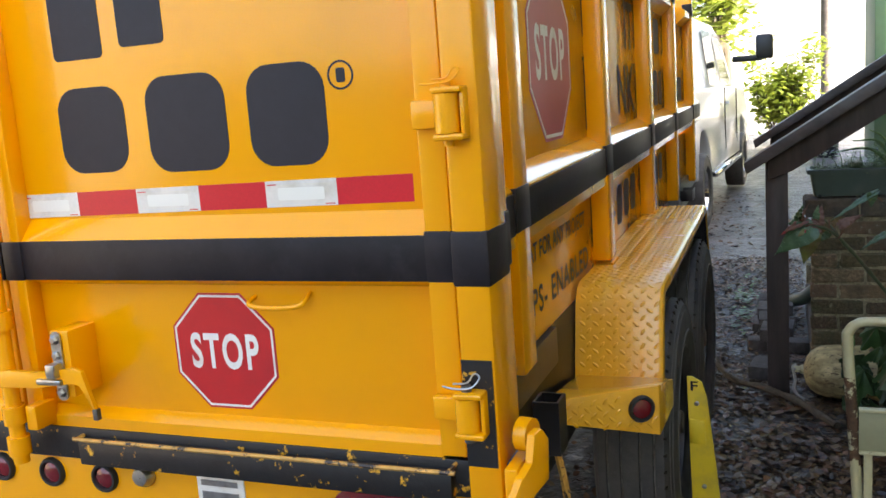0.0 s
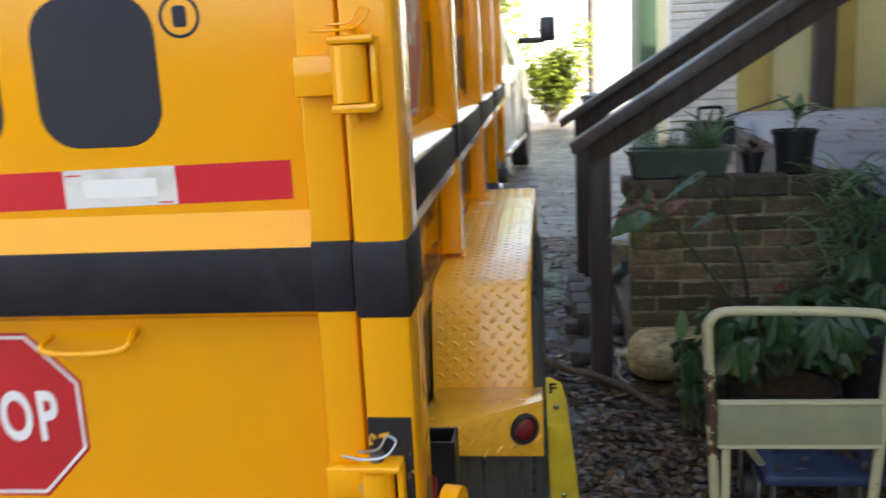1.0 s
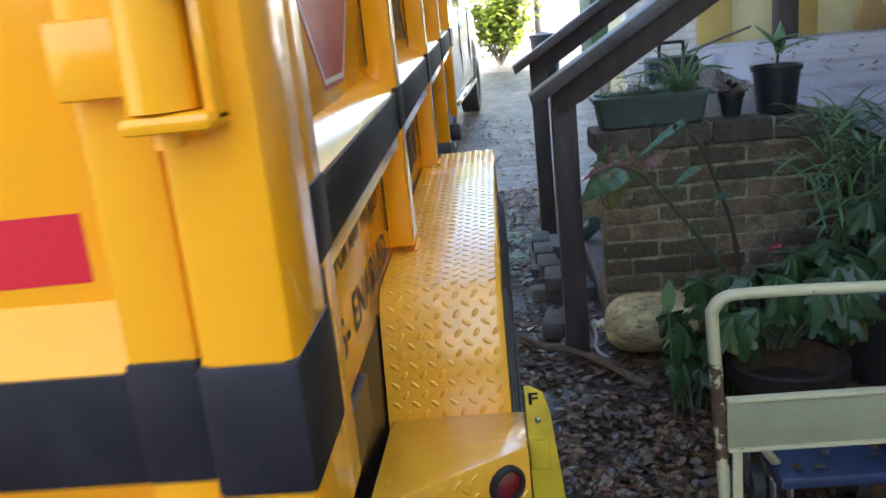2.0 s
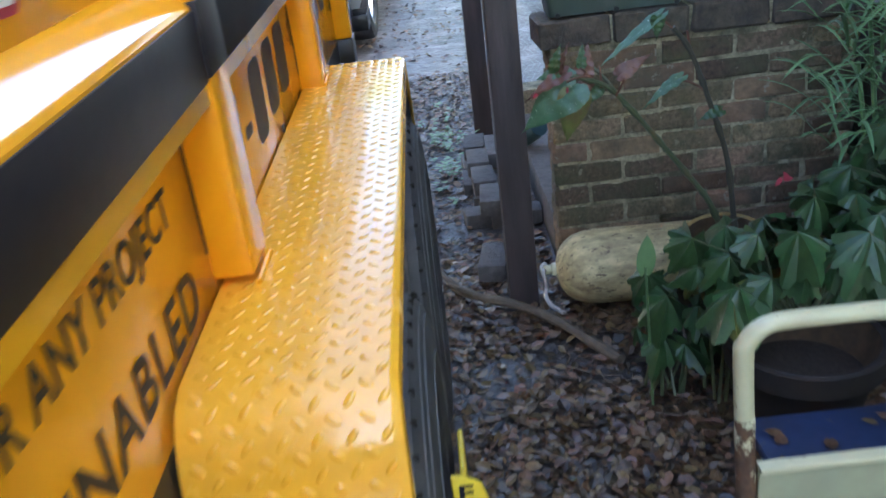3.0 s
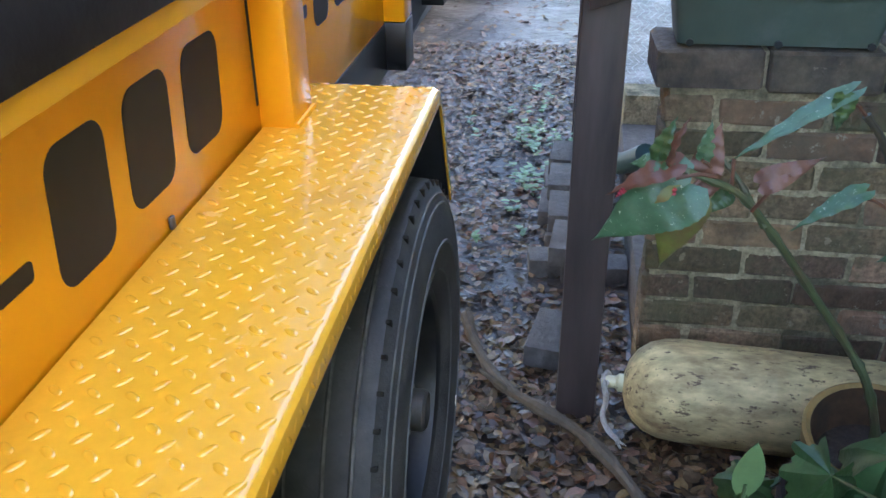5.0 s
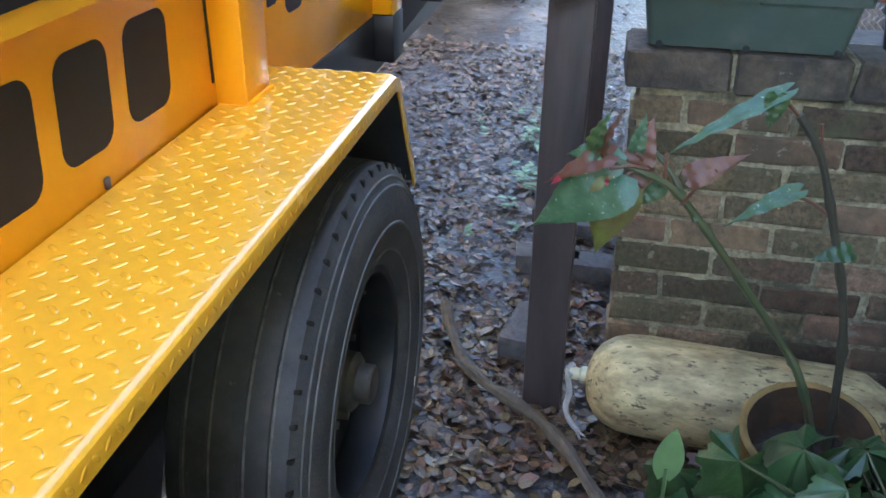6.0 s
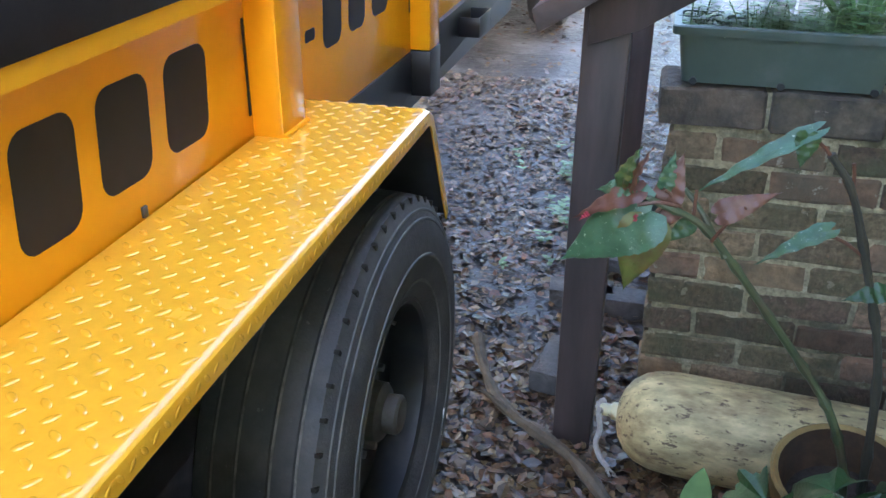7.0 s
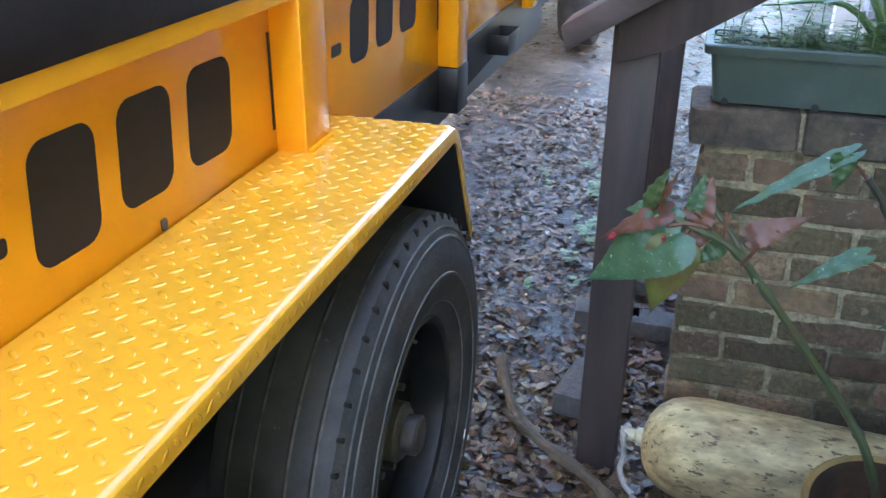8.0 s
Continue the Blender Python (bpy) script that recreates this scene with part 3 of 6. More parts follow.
def lugs(line, x0, x1, pitch=0.0425):
    """Raised lugs in two slants over a bent strip."""
    bm = bmesh.new()
    s_at = [0.0]
    for a, b in zip(line, line[1:]):
        s_at.append(s_at[-1] + math.hypot(b[0] - a[0], b[1] - a[1]))
    total = s_at[-1]

    def at(s):
        for i in range(len(line) - 1):
            if s <= s_at[i + 1]:
                t = (s - s_at[i]) / (s_at[i + 1] - s_at[i])
                d = Vector((0, line[i + 1][0] - line[i][0], line[i + 1][1] - line[i][1])).normalized()
                p = Vector((0, line[i][0] + t * (line[i + 1][0] - line[i][0]), line[i][1] + t * (line[i + 1][1] - line[i][1])))
                return p, d
        return None
    ncol = int((x1 - x0 - 0.012) / pitch * 2)
    nrow = int(total / pitch * 1)
    for r in range(nrow):
        for c in range(ncol):
            s = (r + 0.5 + (0.5 if c % 2 else 0.0)) * total / nrow
            got = at(s) if s < total - 0.01 else None
            if got is None:
                continue
            p, d = got
            x = x0 + 0.012 + (c + 0.5) * (x1 - x0 - 0.022) / ncol
            up = Vector((0, -d.z, d.y))
            if up.z < 0:
                up = -up
            if x > x1 - 0.020:
                continue
            dome(bm, Vector((x, p.y, p.z)), Vector((1, 0, 0)), d, up, radians(38 if c % 2 else -52))
    # the same pattern runs on down the folded lip
    for r in range(int(total / pitch * 2)):
        got = at((r + 0.3) * pitch * 0.5)
        if got is not None and 2.97 < got[0].y < 4.57:
            dome(bm, Vector((x1, got[0].y, got[0].z - 0.019)), Vector((0, 0, 1)), got[1], Vector((1, 0, 0)), radians(38 if r % 2 else -52), 0.7)
    return bm


tagged(part("tread_pattern", nose_up(lugs(line[:14], FX0, FX1)), YELLOW_FENDER, plate, "raised diamond lugs"), kind="stuff")

# weld bead at the rib feet on the fender
for y0, y1 in RIBS[1:3]:
    bm = tube(bmesh.new(), [(RIB + 0.003, y0 + k / 32 * (y1 - y0), FZ + 0.003) for k in range(33)], [0.0045 + 0.0012 * (k % 2) for k in range(33)], 7)
    part("weld_bead", nose_up(bm), YELLOW, plate)

# fender's rear box with its lamp
bm = bmesh.new()
P = [(0.205, 2.358), (0.477, 2.540), (0.477, 2.85), (0.185, 2.85)]
lo = [bm.verts.new((x, y, z)) for (x, y), z in zip(P, (0.770, 0.685, 0.66, 0.66))]
hi = [bm.verts.new((x, y, z)) for (x, y), z in zip(P, (0.826, 0.826, 0.742, 0.742))]
bm.faces.new(hi)
for i in range(4):
    bm.faces.new((lo[i], lo[(i + 1) % 4], hi[(i + 1) % 4], hi[i]))
bmesh.ops.recalc_face_normals(bm, faces=bm.faces)
bmesh.ops.bevel(bm, geom=[e for e in bm.edges], offset=0.004, segments=2, profile=0.5, affect="EDGES", clamp_overlap=True)
rear_box = part("fender_box", bm, YELLOW_FENDER, trailer, "yellow tread plate fender end")
d = Vector((0.272, 0.182, 0)).normalized()
nrm = Vector((d.y, -d.x, 0))
face = axes((0.205, 2.358, 0.695), d, (0, 0, 1))
bm = bmesh.new()
for r in range(4):
    for c in range(18):
        if abs(c * 0.0175 - 0.255) < 0.045 and abs(r * 0.036 - 0.075) < 0.05:
            continue
        ang = radians(45 if c % 2 else -45)
        u, w = Vector((math.cos(ang), math.sin(ang), 0)), Vector((-math.sin(ang), math.cos(ang), 0))
        o = Vector((0.015 + c * 0.0175, 0.018 + r * 0.036 + (0.018 if c % 2 else 0), 0))
        if o.y > 0.118 or o.y < 0.072 - 0.22 * o.x:
            continue
        r0 = [bm.verts.new(face @ (o + u * (0.0125 * math.cos(k * math.pi / 4)) + w * (0.0046 * math.sin(k * math.pi / 4)))) for k in range(8)]
        r1 = [bm.verts.new(face @ (o + u * (0.008 * math.cos(k * math.pi / 4)) + w * (0.0023 * math.sin(k * math.pi / 4)) + Vector((0, 0, 0.0022)))) for k in range(8)]
        for k in range(8):
            bm.faces.new((r0[k], r0[(k + 1) % 8], r1[(k + 1) % 8], r1[k]))
        bm.faces.new(r1)
tagged(part("tread_pattern", bm, YELLOW_FENDER, rear_box, "raised diamond lugs"), kind="stuff")


def round_lamp(m, r, parent, deep=0.012):
    """A red lamp in a rubber ring, facing along m's z."""
    part("lamp_ring", lathe(bmesh.new(), [(r, -0.004), (r, 0.007), (r * 0.92, deep), (r * 0.78, deep), (r * 0.72, 0.006), (r * 0.72, -0.004)], m, 32, closed=True), GROMMET, parent, "black rubber lamp grommet")
    part("lamp_lens", lathe(bmesh.new(), [(r * 0.73, 0.002), (r * 0.70, 0.007), (r * 0.5, 0.011), (r * 0.25, 0.013), (0.0, 0.0135)], m, 32), LENS, parent, "dark red lamp lens")


fm = axes(Vector((0.432, 2.5099, 0.768)) + nrm * 0.001, d, (0, 0, 1))
round_lamp(fm, 0.037, rear_box)
bm = bmesh.new()
prism(bm, [(4.62, 0.99), (4.75, 0.74), (4.60, 0.74), (4.5, 0.99)], 0.012, axes((FX0 + 0.01, 0, 0), (0, 1, 0), (0, 0, 1)))
part("fender_gusset", bm, BLACK, trailer)
# reaches further down and back than needed, a dark sheet for the underbody shade
part("wheel_well", boxes((0.155, 0.172, 2.16, 4.70, 0.56, 0.972)), BLACK, trailer, "black inner wheel well, drawn larger to stand in for underbody shade")

# ---- rear of the trailer ----
SILL = 0.972


def rear_door(x0, x1, hinge_right):
    """A barn door: recessed sheet, banded rail with a sloped top, stiles."""
    door = part("rear_door", boxes((x0, x1, DOOR, DOOR + 0.03, SILL + 0.004, 2.36), bevel=0.002), YELLOW, trailer, "yellow steel barn door of the trailer")
    sx = (x1 - 0.050, x1) if hinge_right else (x0, x0 + 0.050)
    cx = (x0, x0 + 0.05) if hinge_right else (x1 - 0.05, x1)
    part("stile", boxes((*sx, 1.643, DOOR + 0.002, SILL + 0.004, 2.36), bevel=0.004), YELLOW, door)
    part("stile", boxes((*cx, 1.640, DOOR + 0.002, SILL + 0.03, 2.36), bevel=0.006), YELLOW, door)
    a, b = (cx[1], sx[0]) if hinge_right else (sx[1], cx[0])
    bm = bmesh.new()
    prism(bm, [(DOOR + 0.002, 1.428), (1.648, 1.386), (1.644, 1.380), (1.644, 1.302), (1.65, 1.296), (DOOR + 0.002, 1.284)], b - a, axes((a, 0, 0), (0, 1, 0), (0, 0, 1)))
    part("door_rail", bm, YELLOW, door)
    part("band", boxes((a, b, 1.641, 1.645, 1.301, 1.384), bevel=0.001), BAND, door, "matte black vinyl band")
    part("band", boxes((sx[0] - 0.001, sx[1] + 0.001, 1.6395, 1.66, 1.300, 1.391), bevel=0.003), BAND, door, "matte black vinyl band")
    part("band", boxes((cx[0] - 0.001, cx[1] + 0.001, 1.6365, 1.66, 1.300, 1.384), bevel=0.003), BAND, door, "matte black vinyl band")
    bm = bmesh.new()
    prism(bm, [(DOOR + 0.002, 1.012), (1.668, 1.004), (1.655, 0.992), (1.655, 0.966), (DOOR + 0.002, 0.966)], b - a, axes((a, 0, 0), (0, 1, 0), (0, 0, 1)))
    part("bottom_lip", bm, YELLOW, door)
    part("upper_rail", boxes((a, b, 1.65, DOOR + 0.002, 2.30, 2.36)), YELLOW, door)
    return door


door = rear_door(-0.780, 0.256, True)
other = rear_door(2 * XC - 0.256, -0.786, False)

# frame posts and sill
for s in (1, -1):
    def fx(a, b):
        return (a, b) if s > 0 else (mirror_x(b), mirror_x(a))
    post = part("corner_post", boxes((*fx(0.263, 0.328), 1.622, 1.735, 0.90, 2.40), bevel=0.009), YELLOW, trailer)
    part("band", boxes((*fx(0.261, 0.3305), 1.619, 1.738, 1.296, 1.394), bevel=0.006), BAND, post, "black vinyl wrap")
    for xo, y0, y1 in ((0.312, 1.735, 1.80), (0.268, 1.80, 1.87)):
        fl = part("corner_flange", boxes((*fx(0.175, xo), y0, y1, 0.90, 2.40), bevel=0.006), YELLOW, trailer)
        part("band", boxes((*fx(0.18, xo + 0.003), y0 + 0.001, y1 + 0.002, 1.302, 1.405), bevel=0.003), BAND, fl, "black vinyl wrap")
part("top_beam", boxes((mirror_x(0.338), 0.338, 1.63, 1.73, 2.40, 2.47)), YELLOW, trailer)
part("rear_sill", boxes((mirror_x(0.335), 0.335, 1.650, 1.74, 0.895, 0.968), bevel=0.003), CHIPPED, trailer, "chipped black rear sill")
bm = bmesh.new()
box(bm, -0.638, 0.228, 1.628, 1.658, 0.893, 0.948, bevel=0.004)
bar = part("bumper_bar", bm, CHIPPED, trailer, "black bumper bar with chipped paint")
part("worn_edge", tube(bmesh.new(), smooth_path([(-0.638, 1.655, 0.952), (-0.640, 1.632, 0.951), (-0.62, 1.628, 0.951), (-0.3, 1.628, 0.951), (0.19, 1.628, 0.951), (0.222, 1.630, 0.953), (0.232, 1.655, 0.962)], 4), 0.0045, 6), EDGE_WORN, bar, "bare worn yellow edge")
plate_y = 1.668
back = part("rear_plate", boxes((mirror_x(0.31), 0.31, plate_y, 1.70, 0.70, 0.895), bevel=0.003), YELLOW, trailer, "yellow rear plate")
for x in (-0.912, XC, -0.611):
    round_lamp(axes((x, plate_y, 0.850), (1, 0, 0), (0, 0, 1)), 0.034, back)
bm = bmesh.new()
prism(bm, rounded(0.185, 0.07, 0.033, 8), 0.014, axes((-0.035, plate_y, 0.812), (1, 0, 0), (0, 0, 1)), bevel=0.004)
part("tail_lamp", bm, LENS, back, "red oval tail lamp")
bm = bmesh.new()
prism(bm, rounded(0.185, 0.07, 0.033, 8), 0.014, axes((2 * XC - 0.15, plate_y, 0.812), (1, 0, 0), (0, 0, 1)), bevel=0.004)
part("tail_lamp", bm, LENS, back, "red oval tail lamp")
part("number_plate", boxes((-0.364, -0.247, plate_y - 0.004, plate_y, 0.81, 0.882), bevel=0.002), WHITE, back, "small white plate")
part("plate_bars", boxes((-0.352, -0.262, plate_y - 0.0055, plate_y - 0.003, 0.858, 0.871), (-0.352, -0.262, plate_y - 0.0055, plate_y - 0.003, 0.822, 0.845), bevel=0), STEEL, back, "grey bars")
part("plate_lamp", lathe(bmesh.new(), [(0.026, 0), (0.026, 0.008), (0.018, 0.022), (0.0, 0.025)], axes((-0.50, plate_y, 0.866), (1, 0, 0), (0, 0, 1)), 20), STEEL, back)

# hinges
def hinge(z0, z1, low):
    part("hinge", boxes((0.206, 0.272, 1.622, 1.642, z0 + 0.008, z1 - 0.008), bevel=0.004), YELLOW, door, "yellow welded barrel hinge")
    part("hinge_barrel", rod(bmesh.new(), (0.278, 1.606, z0), (0.278, 1.606, z1), 0.0215, seg=20), YELLOW, door)
    part("hinge_cap", boxes((0.257, 0.311, 1.585, 1.630, z1 + 0.001, z1 + 0.011), bevel=0.004), YELLOW, door)
    part("hinge_cap", boxes((0.257, 0.311, 1.585, 1.630, z0 - 0.012, z0 - 0.001), bevel=0.004), YELLOW, door)
    part("hinge_lug", boxes((0.303, 0.311, 1.598, 1.640, z0 - 0.010, z1 + 0.009), bevel=0.003), YELLOW, door)
    part("hinge_pin", rod(bmesh.new(), (0.278, 1.606, z0 - 0.022), (0.278, 1.606, z1 + 0.022), 0.009, seg=14), RUSTY if low else YELLOW, door)
    bm = bmesh.new()
    tube(bm, smooth_path([(0.235, 1.604, z1 + 0.018), (0.262, 1.596, z1 + 0.017), (0.290, 1.598, z1 + 0.020), (0.304, 1.604, z1 + 0.036), (0.292, 1.61, z1 + 0.041), (0.280, 1.606, z1 + 0.026), (0.255, 1.602, z1 + 0.024)], 5), 0.0018, 6)
    part("clip_pin", bm, STEEL if low else YELLOW, door, "wire clip pin")


hinge(1.560, 1.624, False)
hinge(1.045, 1.105, True)
part("hinge_bolt", lathe(bmesh.new(), [(0.011, 0), (0.011, 0.007), (0.007, 0.009), (0.0, 0.009)], axes((0.262, 1.622, 1.072), (1, 0, 0), (0, 0, 1)), 12), STEEL, door)
part("scraped_patch", boxes((0.266, 0.322, 1.6195, 1.6225, 0.972, 1.167), bevel=0.0), CHIPPED, post, "scraped black patch round the lower hinge")

# grab handle on the door
part("grab_handle", tube(bmesh.new(), smooth_path([(-0.180, DOOR, 1.262), (-0.180, 1.655, 1.255), (-0.166, 1.648, 1.248), (-0.12, 1.647, 1.246), (-0.07, 1.648, 1.25), (-0.056, 1.655, 1.258), (-0.056, DOOR, 1.272)], 4), 0.0048, 8), YELLOW, door, "bent rod grab handle")

# latch bracket and lever
latch = part("latch_bracket", boxes((-0.642, -0.594, 1.60, DOOR + 0.001, 1.058, 1.202), bevel=0.004), YELLOW, door, "yellow latch bracket")
bm = bmesh.new()
prism(bm, rounded(0.026, 0.148, 0.012, 5), 0.004, axes((-0.636, 1.598, 1.052), (1, 0, 0), (0, 0, 1)))
part("catch_plate", bm, STEEL, latch, "zinc catch plate")
for z in (1.184, 1.150, 1.070):
    part("catch_bolt", lathe(bmesh.new(), [(0.0105, 0), (0.0105, 0.005), (0.006, 0.009), (0.0, 0.009)], axes((-0.623, 1.594, z), (1, 0, 0), (0, 0, 1)), 6), STEEL, latch)
bm = bmesh.new()
box(bm, -0.672, -0.606, 1.574, 1.586, 1.090, 1.102, bevel=0.003)
box(bm, -0.636, -0.612, 1.568, 1.598, 1.106, 1.136, bevel=0.003)
part("catch_hook", bm, STEEL, latch, "zinc catch hook")
bm = bmesh.new()
prism(bm, [(-0.80, 1.108), (-0.75, 1.116), (-0.68, 1.112), (-0.575, 1.128), (-0.553, 1.122), (-0.545, 1.08), (-0.528, 1.040), (-0.536, 1.040), (-0.556, 1.078), (-0.563, 1.092), (-0.58, 1.096), (-0.68, 1.080), (-0.80, 1.075)], 0.010, axes((0, 1.592, 0), (1, 0, 0), (0, 0, 1)), bevel=0.002)
lever = part("latch_lever", bm, YELLOW, door, "yellow latch lever")
part("lever_tip", boxes((-0.537, -0.525, 1.580, 1.593, 1.018, 1.042), bevel=0.002), RUSTY, lever, "bare steel lever tip")
part("lock_rod", rod(bmesh.new(), (-0.775, 1.60, 0.90), (-0.775, 1.60, 2.3), 0.017, seg=18), YELLOW, door, "vertical lock rod")
for z in (0.92, 0.99, 1.20):
    part("rod_collar", rod(bmesh.new(), (-0.775, 1.60, z), (-0.775, 1.60, z + 0.04), 0.024, seg=18), YELLOW, door)
part("keeper", boxes((-0.745, -0.715, 1.60, 1.66, 0.975, 1.03), bevel=0.004), YELLOW, door)

# tie hook at the corner, outside
bm = bmesh.new()
prism(bm, [(0, 0), (0.035, 0.005), (0.05, 0.045), (0.10, 0.055), (0.105, 0.13), (0.085, 0.155), (0.06, 0.15), (0.055, 0.10), (0.02, 0.085), (-0.01, 0.05)], 0.016, axes((0.352, 1.575, 0.885), (0.35, 0.94, 0), (0, 0, 1)), bevel=0.003)
part("tarp_hook", bm, YELLOW, trailer, "yellow cut steel hook")
part("hook_disc", rod(bmesh.new(), (0.352, 1.665, 1.022), (0.376, 1.660, 1.022), 0.030, seg=24), YELLOW, trailer)
part("hook_bracket", boxes((0.338, 0.362, 1.60, 1.70, 0.87, 0.98), bevel=0.004), YELLOW, trailer)
bm = bmesh.new()
for r in ((0.262, 0.322, 2.06, 2.066, 0.81, 0.935), (0.262, 0.322, 2.124, 2.13, 0.81, 0.935), (0.262, 0.268, 2.066, 2.124, 0.81, 0.935), (0.316, 0.322, 2.066, 2.124, 0.81, 0.935)):
    box(bm, *r)
part("stake_tube", bm, BLACK, trailer, "open black square tube")
part("strap", tube(bmesh.new(), smooth_path([(0.30, 2.10, 0.82), (0.315, 2.11, 0.72), (0.318, 2.12, 0.62), (0.31, 2.13, 0.54)], 4), 0.009, 6), EDGE_WORN, trailer, "rusty hanging strap")
bm = bmesh.new()
prism(bm, rounded(0.022, 0.085, 0.01, 4), 0.010, axes((0.268, 2.058, 0.79), (1, 0, 0), (0, 0, 1)), bevel=0.002)
part("side_lamp", bm, LENS, trailer, "small red side lamp")

# ---- marks on the trailer ----
REAR = axes((0, DOOR - 0.0012, 0), (1, 0, 0), (0, 0, 1))
for i in range(6):
    x = -0.745 + i * 0.1537
    z = 1.4295 + 0.0018 * i
    bm = bmesh.new()
    prism(bm, [(0, 0), (0.1537, 0.0018), (0.1537, 0.0518), (0, 0.050)], 0.0008, axes((x, DOOR - 0.0002, z), (1, 0, 0), (0, 0, 1)))
    strip = part("tape_strip", bm, TAPE_WHITE if i % 2 == 0 else TAPE_RED, door, "white reflective tape" if i % 2 == 0 else "red reflective tape", smooth=False)
    if i % 2 == 0:
        bm = bmesh.new()
        prism(bm, rounded(0.10, 0.024, 0.003, 2), 0.0004, axes((x + 0.027, DOOR - 0.0011, z + 0.013), (1, 0, 0), (0, 0, 1)))
        for k in range(9):
            prism(bm, rounded(0.007, 0.012, 0.001, 1), 0.0002, axes((x + 0.033 + k * 0.0102, DOOR - 0.0016, z + 0.019), (1, 0, 0), (0, 0, 1)))
        part("tape_print", bm, TAPE_PRINT, door, "faint pale print", smooth=False)
        for xx, zz in ((x + 0.004, z + 0.042), (x + 0.128, z + 0.004)):
            bm = bmesh.new()
            prism(bm, [(0, 0), (0.02, 0), (0.02, 0.002), (0, 0.002)], 0.0003, axes((xx, DOOR - 0.0013, zz), (1, 0, 0), (0, 0, 1)))
            part("tape_mark", bm, TAPE_RED, door, smooth=False)


def octagon(r):
    return [(r * math.cos(radians(22.5 + 45 * k)), r * math.sin(radians(22.5 + 45 * k))) for k in range(8)]


def ring_outline(bm, r0, r1, depth, m):
    a = [bm.verts.new(m @ Vector((x, y, depth))) for x, y in octagon(r0)]
    b = [bm.verts.new(m @ Vector((x, y, depth))) for x, y in octagon(r1)]
    for k in range(8):
        bm.faces.new((a[k], a[(k + 1) % 8], b[(k + 1) % 8], b[k]))


def stop_sign(m, r, parent, red, lw, lh):
    bm = bmesh.new()
    prism(bm, octagon(r), 0.0008, m)
    sign = part("stop_sign", bm, red, parent, "red octagonal sign with white border", smooth=False)
    bm = bmesh.new()
    ring_outline(bm, r * 0.925, r * 0.965, 0.0013, m)
    part("sign_border", bm, WHITE, sign if parent is trailer else parent, "white border", smooth=False)
    part("sign_word", lettering("STOP", lw, lh, m @ Matrix.Translation((-lw / 2, -lh / 2, 0)), bold=0.028, depth=0.0014, gap=1.18), WHITE, sign if parent is trailer else parent, "white capital letters", smooth=False)


stop_sign(axes((-0.266, DOOR - 0.0002, 1.147), (1, 0, 0), (0, 0, 1)), 0.131, door, RED, 0.163, 0.076)
stop_sign(axes((UP + 0.0002, 2.757, 1.732), (0, 1, 0), (0, 0, 1)), 0.268, trailer, RED_SIDE, 0.345, 0.155)

# the maker's large name on the door, as plain dark blocks, and its small ring mark
for x0, x1, z0, z1, r in ((-0.622, -0.432, 1.520, 1.694, 0.05), (-0.398, -0.190, 1.514, 1.702, 0.06), (-0.160, 0.025, 1.515, 1.704, 0.07), (-0.610, -0.470, 1.750, 1.93, 0.012), (-0.440, -0.318, 1.765, 1.93, 0.012)):
    bm = bmesh.new()
    x0, x1 = x0 + 0.05 * (x1 - x0), x1 - 0.05 * (x1 - x0)
    prism(bm, rounded(x1 - x0, z1 - z0, min(r, 0.05), 6), 0.0007, axes((x0, DOOR - 0.0002, z0), (1, 0, 0), (0, 0, 1)))
    part("name_block", bm, NAVY, door, "dark vinyl block", smooth=False)
part("ring_mark", lathe(bmesh.new(), [(0.0265, 0.0008), (0.0225, 0.0008)], axes((0.051, DOOR - 0.0002, 1.673), (1, 0, 0), (0, 0, 1)), 32), NAVY, door, "small dark ring mark", smooth=False)
bm = bmesh.new()
prism(bm, rounded(0.018, 0.026, 0.004, 2), 0.0007, axes((0.042, DOOR - 0.0002, 1.660), (1, 0, 0), (0, 0, 1)))
part("ring_mark", bm, NAVY, door, "small dark mark", smooth=False)

# side lettering
part("side_lettering", lettering("GREAT FOR ANY PROJECT", 0.825, 0.066, axes((SIDE + 0.0002, 2.272, 1.165), (0, 1, 0), (0, 0, 1)), bold=0.017, depth=0.0012, gap=1.04), NAVY, trailer, "dark capital lettering", smooth=False)
part("side_lettering", lettering("GPS- ENABLED", 0.80, 0.075, axes((SIDE + 0.0002, 2.325, 1.035), (0, 1, 0), (0, 0, 1)), bold=0.018, depth=0.0012, gap=1.14), NAVY, trailer, "dark capital lettering", smooth=False)
for y0, y1, z0, z1 in ((3.50, 3.585, 1.087, 1.240), (3.61, 3.685, 1.128, 1.151), (3.712, 3.848, 1.083, 1.242), (3.884, 4.022, 1.095, 1.248), (4.056, 4.196, 1.100, 1.253),
                       (4.603, 4.668, 1.158, 1.183), (4.700, 4.822, 1.122, 1.262), (4.860, 4.985, 1.127, 1.267), (5.026, 5.165, 1.131, 1.272)):
    bm = bmesh.new()
    prism(bm, [(a + 0.10 * b, b) for a, b in rounded(y1 - y0 - 0.012, z1 - z0, min(0.03, (z1 - z0) * 0.3, (y1 - y0) * 0.42), 5)], 0.0007, axes((SIDE + 0.0002, y0, z0), (0, 1, 0), (0, 0, 1)))
    part("side_bar", bm, NAVY, trailer, "dark vinyl bar", smooth=False)
part("side_lettering", lettering("IT", 0.22, 0.20, axes((UP + 0.0002, 4.07, 1.79), (0, 1, 0), (0, 0, 1)), bold=0.012), NAVY, trailer, "dark capital lettering", smooth=False)
